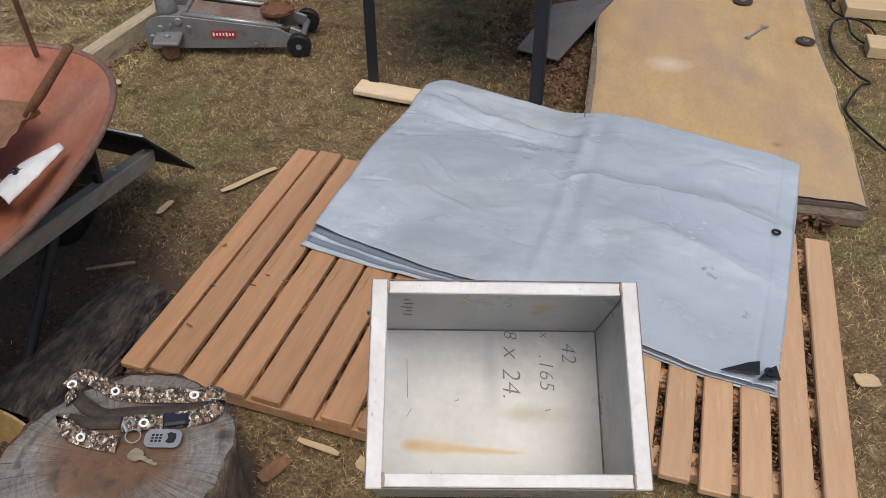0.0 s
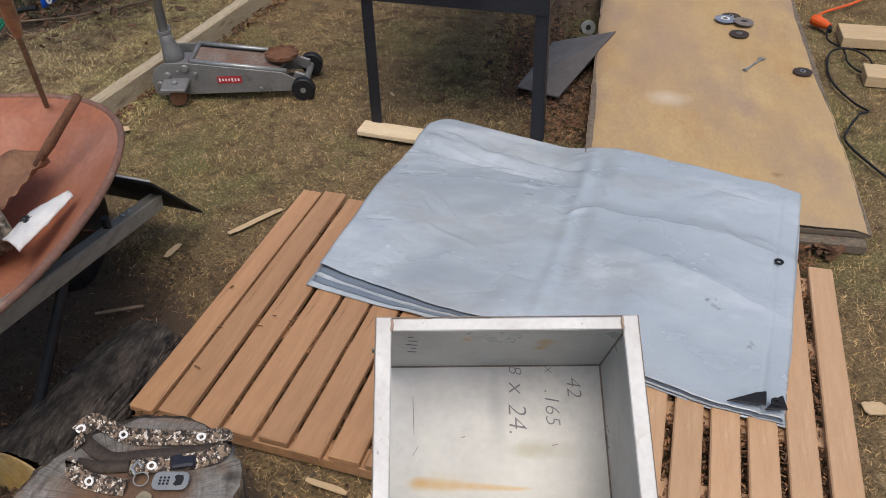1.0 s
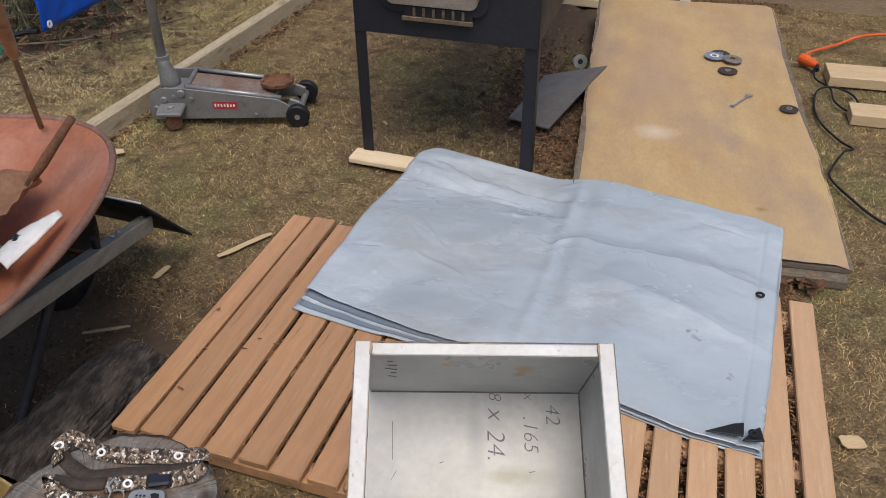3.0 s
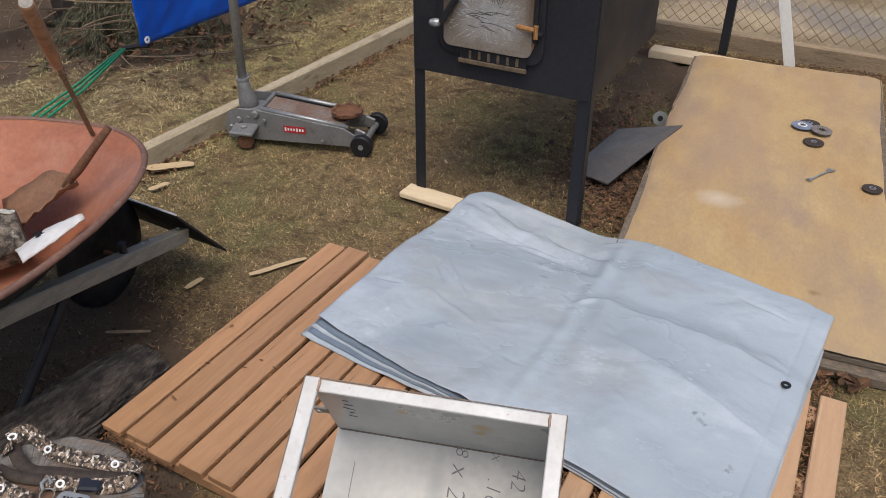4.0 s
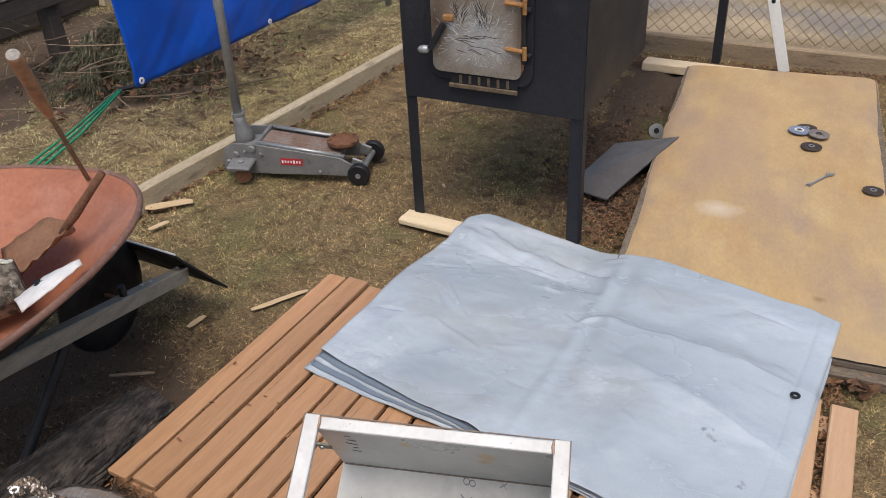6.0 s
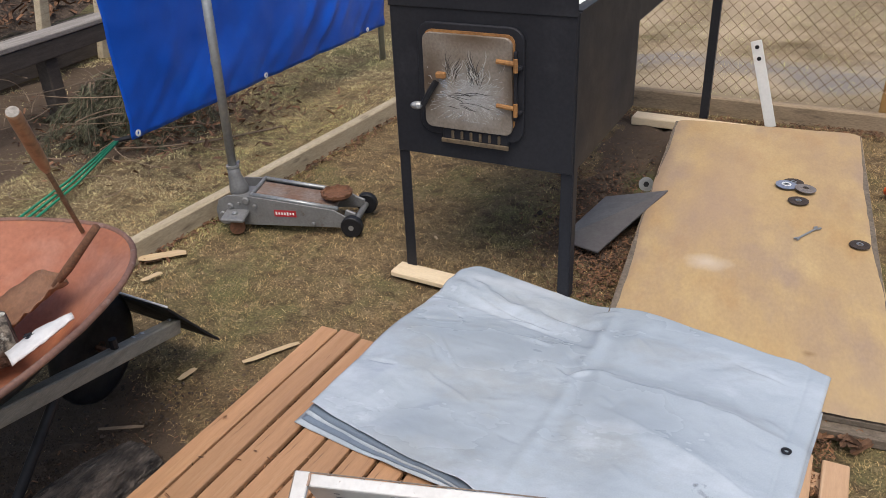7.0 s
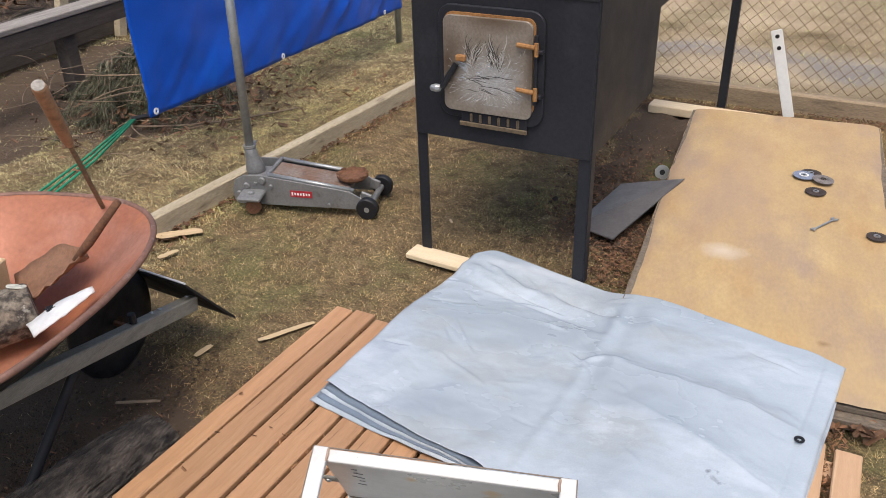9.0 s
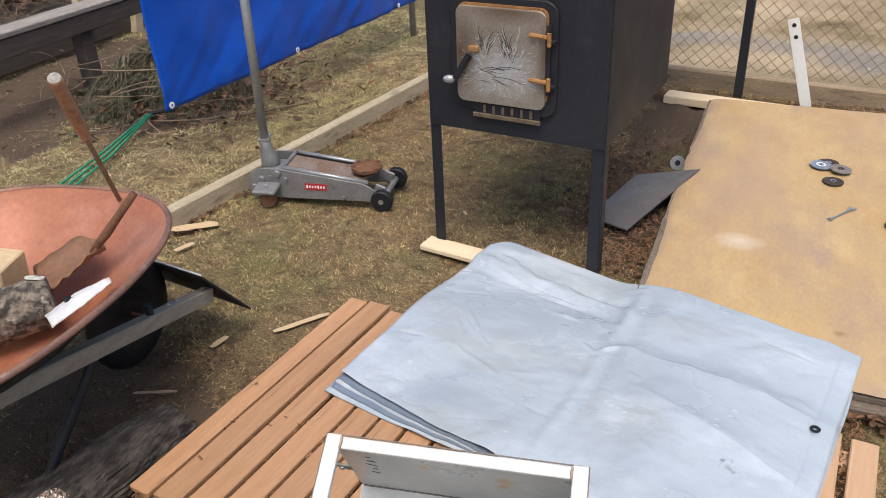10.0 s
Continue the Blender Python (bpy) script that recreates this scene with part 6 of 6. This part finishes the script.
# evergreen brush with bare twigs
brush = thing("brush_pile", pose(0, 0, 0), "pile of cut evergreen boughs and bare twigs", "brush pile")
M_NEEDLE = mat("grey_green_needles", (0.115, 0.12, 0.075), 0.85, second=(0.075, 0.07, 0.045), scale=5, fine=30, island=0.5, bump=0)
rng = random.Random(21)
bm = bmesh.new()
vs, fs = [], []
for b in range(46):
    ox, oy, oz = rng.gauss(-2.98, 0.17), rng.gauss(3.95, 0.22), rng.uniform(0.06, 0.34)
    az, ln = rng.gauss(-1.1, 0.7), rng.uniform(0.2, 0.42)
    dx, dy = math.cos(az), math.sin(az)
    base = [Vector((ox + dx * ln * k / 8, oy + dy * ln * k / 8, max(0.02, oz - 0.85 * ln * (k / 8) ** 1.4))) for k in range(9)]
    add_tube(bm, base, [0.006 * (1 - k / 10) for k in range(9)], 5)
    for k in range(1, 9):
        for _ in range(44):
            p = base[k] + Vector((rng.gauss(0, 0.012), rng.gauss(0, 0.012), rng.gauss(0, 0.01)))
            d = Vector((dx * 0.6 + rng.gauss(0, 0.5), dy * 0.6 + rng.gauss(0, 0.5), rng.gauss(-0.9, 0.4))).normalized() * rng.uniform(0.03, 0.075)
            s = d.cross(Vector((rng.random(), rng.random(), rng.random()))).normalized() * 0.0022
            n = len(vs)
            vs += [p - s, p + s, p + d + s * 0.4, p + d - s * 0.4]
            fs.append((n, n + 1, n + 2, n + 3))
tagged(part("bough_wood", bm, M_TWIG, brush, "brown bough wood"), kind="stuff")
me = bpy.data.meshes.new("needles")
me.from_pydata(vs, [], fs)
me.materials.append(M_NEEDLE)
nd = new("needles", me)
nd.parent = brush
tagged(nd, "drooping grey-green needles", kind="stuff")
bm = bmesh.new()
for _ in range(44):
    p = Vector((rng.gauss(-2.95, 0.3), rng.gauss(3.9, 0.4), rng.uniform(0.01, 0.35)))
    a, ln, up = rng.uniform(0, math.tau), rng.uniform(0.2, 0.7), rng.uniform(-0.1, 0.25)
    bend = rng.uniform(-1.0, 1.0)
    pts = [p]
    for k in range(6):
        a += bend / 6
        pts.append(pts[-1] + Vector((math.cos(a), math.sin(a), up * (1 - k / 3))) * ln / 6)
    for q in pts:
        q.z = max(0.006, q.z)
    add_tube(bm, pts, [rng.uniform(0.003, 0.006) * (1 - k / 8) for k in range(7)], 5)
for _ in range(26):
    p = Vector((rng.uniform(-3.3, -2.2), rng.uniform(2.7, 3.9), 0.008))
    a, ln = rng.uniform(0, math.tau), rng.uniform(0.08, 0.3)
    pts = [p + Vector((math.cos(a + 0.3 * k), math.sin(a + 0.3 * k), 0)) * ln * k / 4 for k in range(5)]
    add_tube(bm, pts, 0.003, 4)
tagged(part("twig_tangle", bm, M_TWIG, brush, "bare pale twigs"), kind="stuff")
stk = thing("fallen_stick", Matrix.Identity(4), "long thin pale stick lying on the lawn under the tarp", "stick")
part("stick", tube(smooth_line([(-2.72, 3.44, 0.02), (-2.45, 3.55, 0.018), (-2.2, 3.75, 0.014), (-1.95, 4.05, 0.012)]), [0.006] * 25, 6), M_TWIG, stk)
hose = thing("green_strap", Matrix.Identity(4), "bright green tie-down strap pulled taut to the tarp corner", "strap")
M_GREEN = mat("green_webbing", (0.02, 0.27, 0.14), 0.5, second=(0.015, 0.2, 0.10), scale=20, fine=120, bump=0.1)
for k, off in enumerate((0.0, 0.035, 0.07)):
    part("cord", tube([(-2.70 + off * 0.3, 3.46, 0.06), (-2.58 + off, 2.95, 0.035), (-2.48 + off * 1.3, 2.50, 0.03), (-2.40 + off * 1.3, 2.0, 0.03)], 0.0065, 8), M_GREEN, hose, smooth=True)
part("hook", tube([(-2.70, 3.46, 0.06), (-2.62, 3.50, 0.075), (-2.55, 3.51, 0.08)], 0.014, 8), M_BLACK, hose, "black plastic hook")

def clods(name, label, count, spot, seed, grow=1.0):
    """Crumbs of soil and gravel: rough six-sided lumps in one mesh."""
    r2 = random.Random(seed)
    vs, fs = [], []
    for _ in range(count):
        x, y, z = spot(r2)
        sz = r2.uniform(0.002, 0.008) * r2.uniform(0.5, 1.2) * grow
        b = len(vs)
        for p in ((1, 0, 0), (0, 1, 0), (-1, 0, 0), (0, -1, 0), (0, 0, 0.8), (0, 0, -0.6)):
            vs.append((x + sz * (p[0] + r2.uniform(-0.3, 0.3)), y + sz * (p[1] + r2.uniform(-0.3, 0.3)), z + sz * (p[2] + r2.uniform(-0.2, 0.2))))
        fs += [(b, b + 1, b + 4), (b + 1, b + 2, b + 4), (b + 2, b + 3, b + 4), (b + 3, b, b + 4), (b + 1, b, b + 5), (b + 2, b + 1, b + 5), (b + 3, b + 2, b + 5), (b, b + 3, b + 5)]
    me = bpy.data.meshes.new(name)
    me.from_pydata(vs, [], fs)
    me.materials.append(M_CLOD)
    return tagged(new(name, me), label, "soil", kind="stuff")


M_CLOD = mat("crumbled_soil", (0.085, 0.06, 0.043), 0.95, second=(0.05, 0.036, 0.027), scale=20, fine=80, island=0.5, bump=0)
clods("soil_crumbs", "crumbled dark soil under the stove and barrow", 5200, lambda r: r.choice(((r.gauss(0.08, 0.15), r.gauss(3.5, 0.3), -0.01), (r.gauss(-1.0, 0.2), r.gauss(1.35, 0.3), -0.012), (r.gauss(-0.75, 0.25), r.gauss(0.9, 0.2), -0.012))), 6)

clods("soil_lumps", "coarser soil lumps and stones beside the plywood", 420, lambda r: (r.gauss(0.16, 0.12), r.gauss(3.45, 0.3), -0.004), 16, 2.2)

# oak leaf by the plywood end
scatter_leaves("oak_leaves", "curled brown oak leaves by the plywood end", 16, lambda r: (r.gauss(1.09, 0.035), r.gauss(2.12, 0.03), 0.02), 0.028, M_LEAF, 8)
scatter_leaves("deck_leaves", "a few dry leaf scraps lying on the slats", 7, lambda r: (r.uniform(-0.70, -0.3), r.uniform(1.13, 1.7), 0.064), 0.009, M_LEAF, 11)

# ---- grass ----
LX, LY = np.arange(-4.8, 3.8, 0.05), np.arange(0.3, 10.7, 0.05)
SOIL = np.array([[soil(a, b) for b in LY] for a in LX])
RISE = np.array([[rise(a, b) for b in LY] for a in LX])


def grass(name, label, count, x0, x1, y0, y1, length, width, seed, material, skip=()):
    """Loose blades, thinner on bare soil and kept out of the given rectangles."""
    r = np.random.default_rng(seed)
    x, y = r.uniform(x0, x1, count), r.uniform(y0, y1, count)
    clump = np.sin(x * 9.1 + 3 * np.sin(y * 4.3)) * np.sin(y * 8.3 + 2 * np.sin(x * 5.1))
    ix, iy = np.clip(((x - LX[0]) / 0.05).round().astype(int), 0, len(LX) - 1), np.clip(((y - LY[0]) / 0.05).round().astype(int), 0, len(LY) - 1)
    keep = (r.random(count) < 0.75 + 0.25 * clump) & (r.random(count) > SOIL[ix, iy] * 0.97)
    for a0, a1, b0, b1 in skip:
        keep &= ~((x > a0) & (x < a1) & (y > b0) & (y < b1))
    x, y, clump, z = x[keep], y[keep], clump[keep], RISE[ix, iy][keep] - 0.003
    n = len(x)
    a = r.uniform(0, math.tau, n)
    ln = length * r.uniform(0.5, 1.4, n)
    up = r.uniform(0.05, 0.8, n) ** 1.4 * (1 + 0.4 * clump)
    dx, dy, dz = np.cos(a) * ln, np.sin(a) * ln, up * ln
    wd = width * r.uniform(0.6, 1.3, n) / 2
    s = np.stack([-np.sin(a) * wd, np.cos(a) * wd, r.uniform(-0.5, 0.5, n) * wd], 1)
    root = np.stack([x, y, z], 1)
    mid = root + np.stack([dx * 0.5, dy * 0.5, dz * 0.75], 1)
    tip = root + np.stack([dx, dy, dz * 0.8 + 0.003], 1)
    v = np.stack([root - s, root + s, mid + s * 0.8, mid - s * 0.8, tip], 1).reshape(-1, 3)
    k = np.arange(n)[:, None] * 5
    quads, tris = (k + np.array([[0, 1, 2, 3]])), (k + np.array([[3, 2, 4]]))
    me = bpy.data.meshes.new(name)
    me.from_pydata(v.tolist(), [], quads.tolist() + tris.tolist())
    me.materials.append(material)
    return tagged(new(name, me), label, "grass", kind="stuff")


UNDER = ((0.40, 1.18, 2.3, 4.35), (-0.55, 0.95, 1.2, 1.95), (-0.2, 0.9, 1.9, 2.3))
grass("lawn_grass", "matted straw-coloured winter grass with green tinges", 540000, -2.3, 2.0, 0.6, 5.1, 0.017, 0.0014, 1, M_GRASS, UNDER)
grass("long_blades", "scattered longer pale straw blades", 7000, -2.3, 2.0, 0.6, 5.1, 0.026, 0.0013, 7, M_GRASS_FAR, UNDER)
grass("side_grass", "paler greenish winter grass beside the bed", 235000, -4.4, -1.5, 2.2, 6.4, 0.020, 0.0020, 3, M_GRASS_FAR)
grass("far_grass", "dry pale grass beyond the border and fence", 80000, -2.2, 3.6, 4.9, 10.5, 0.024, 0.0026, 2, M_GRASS_FAR)
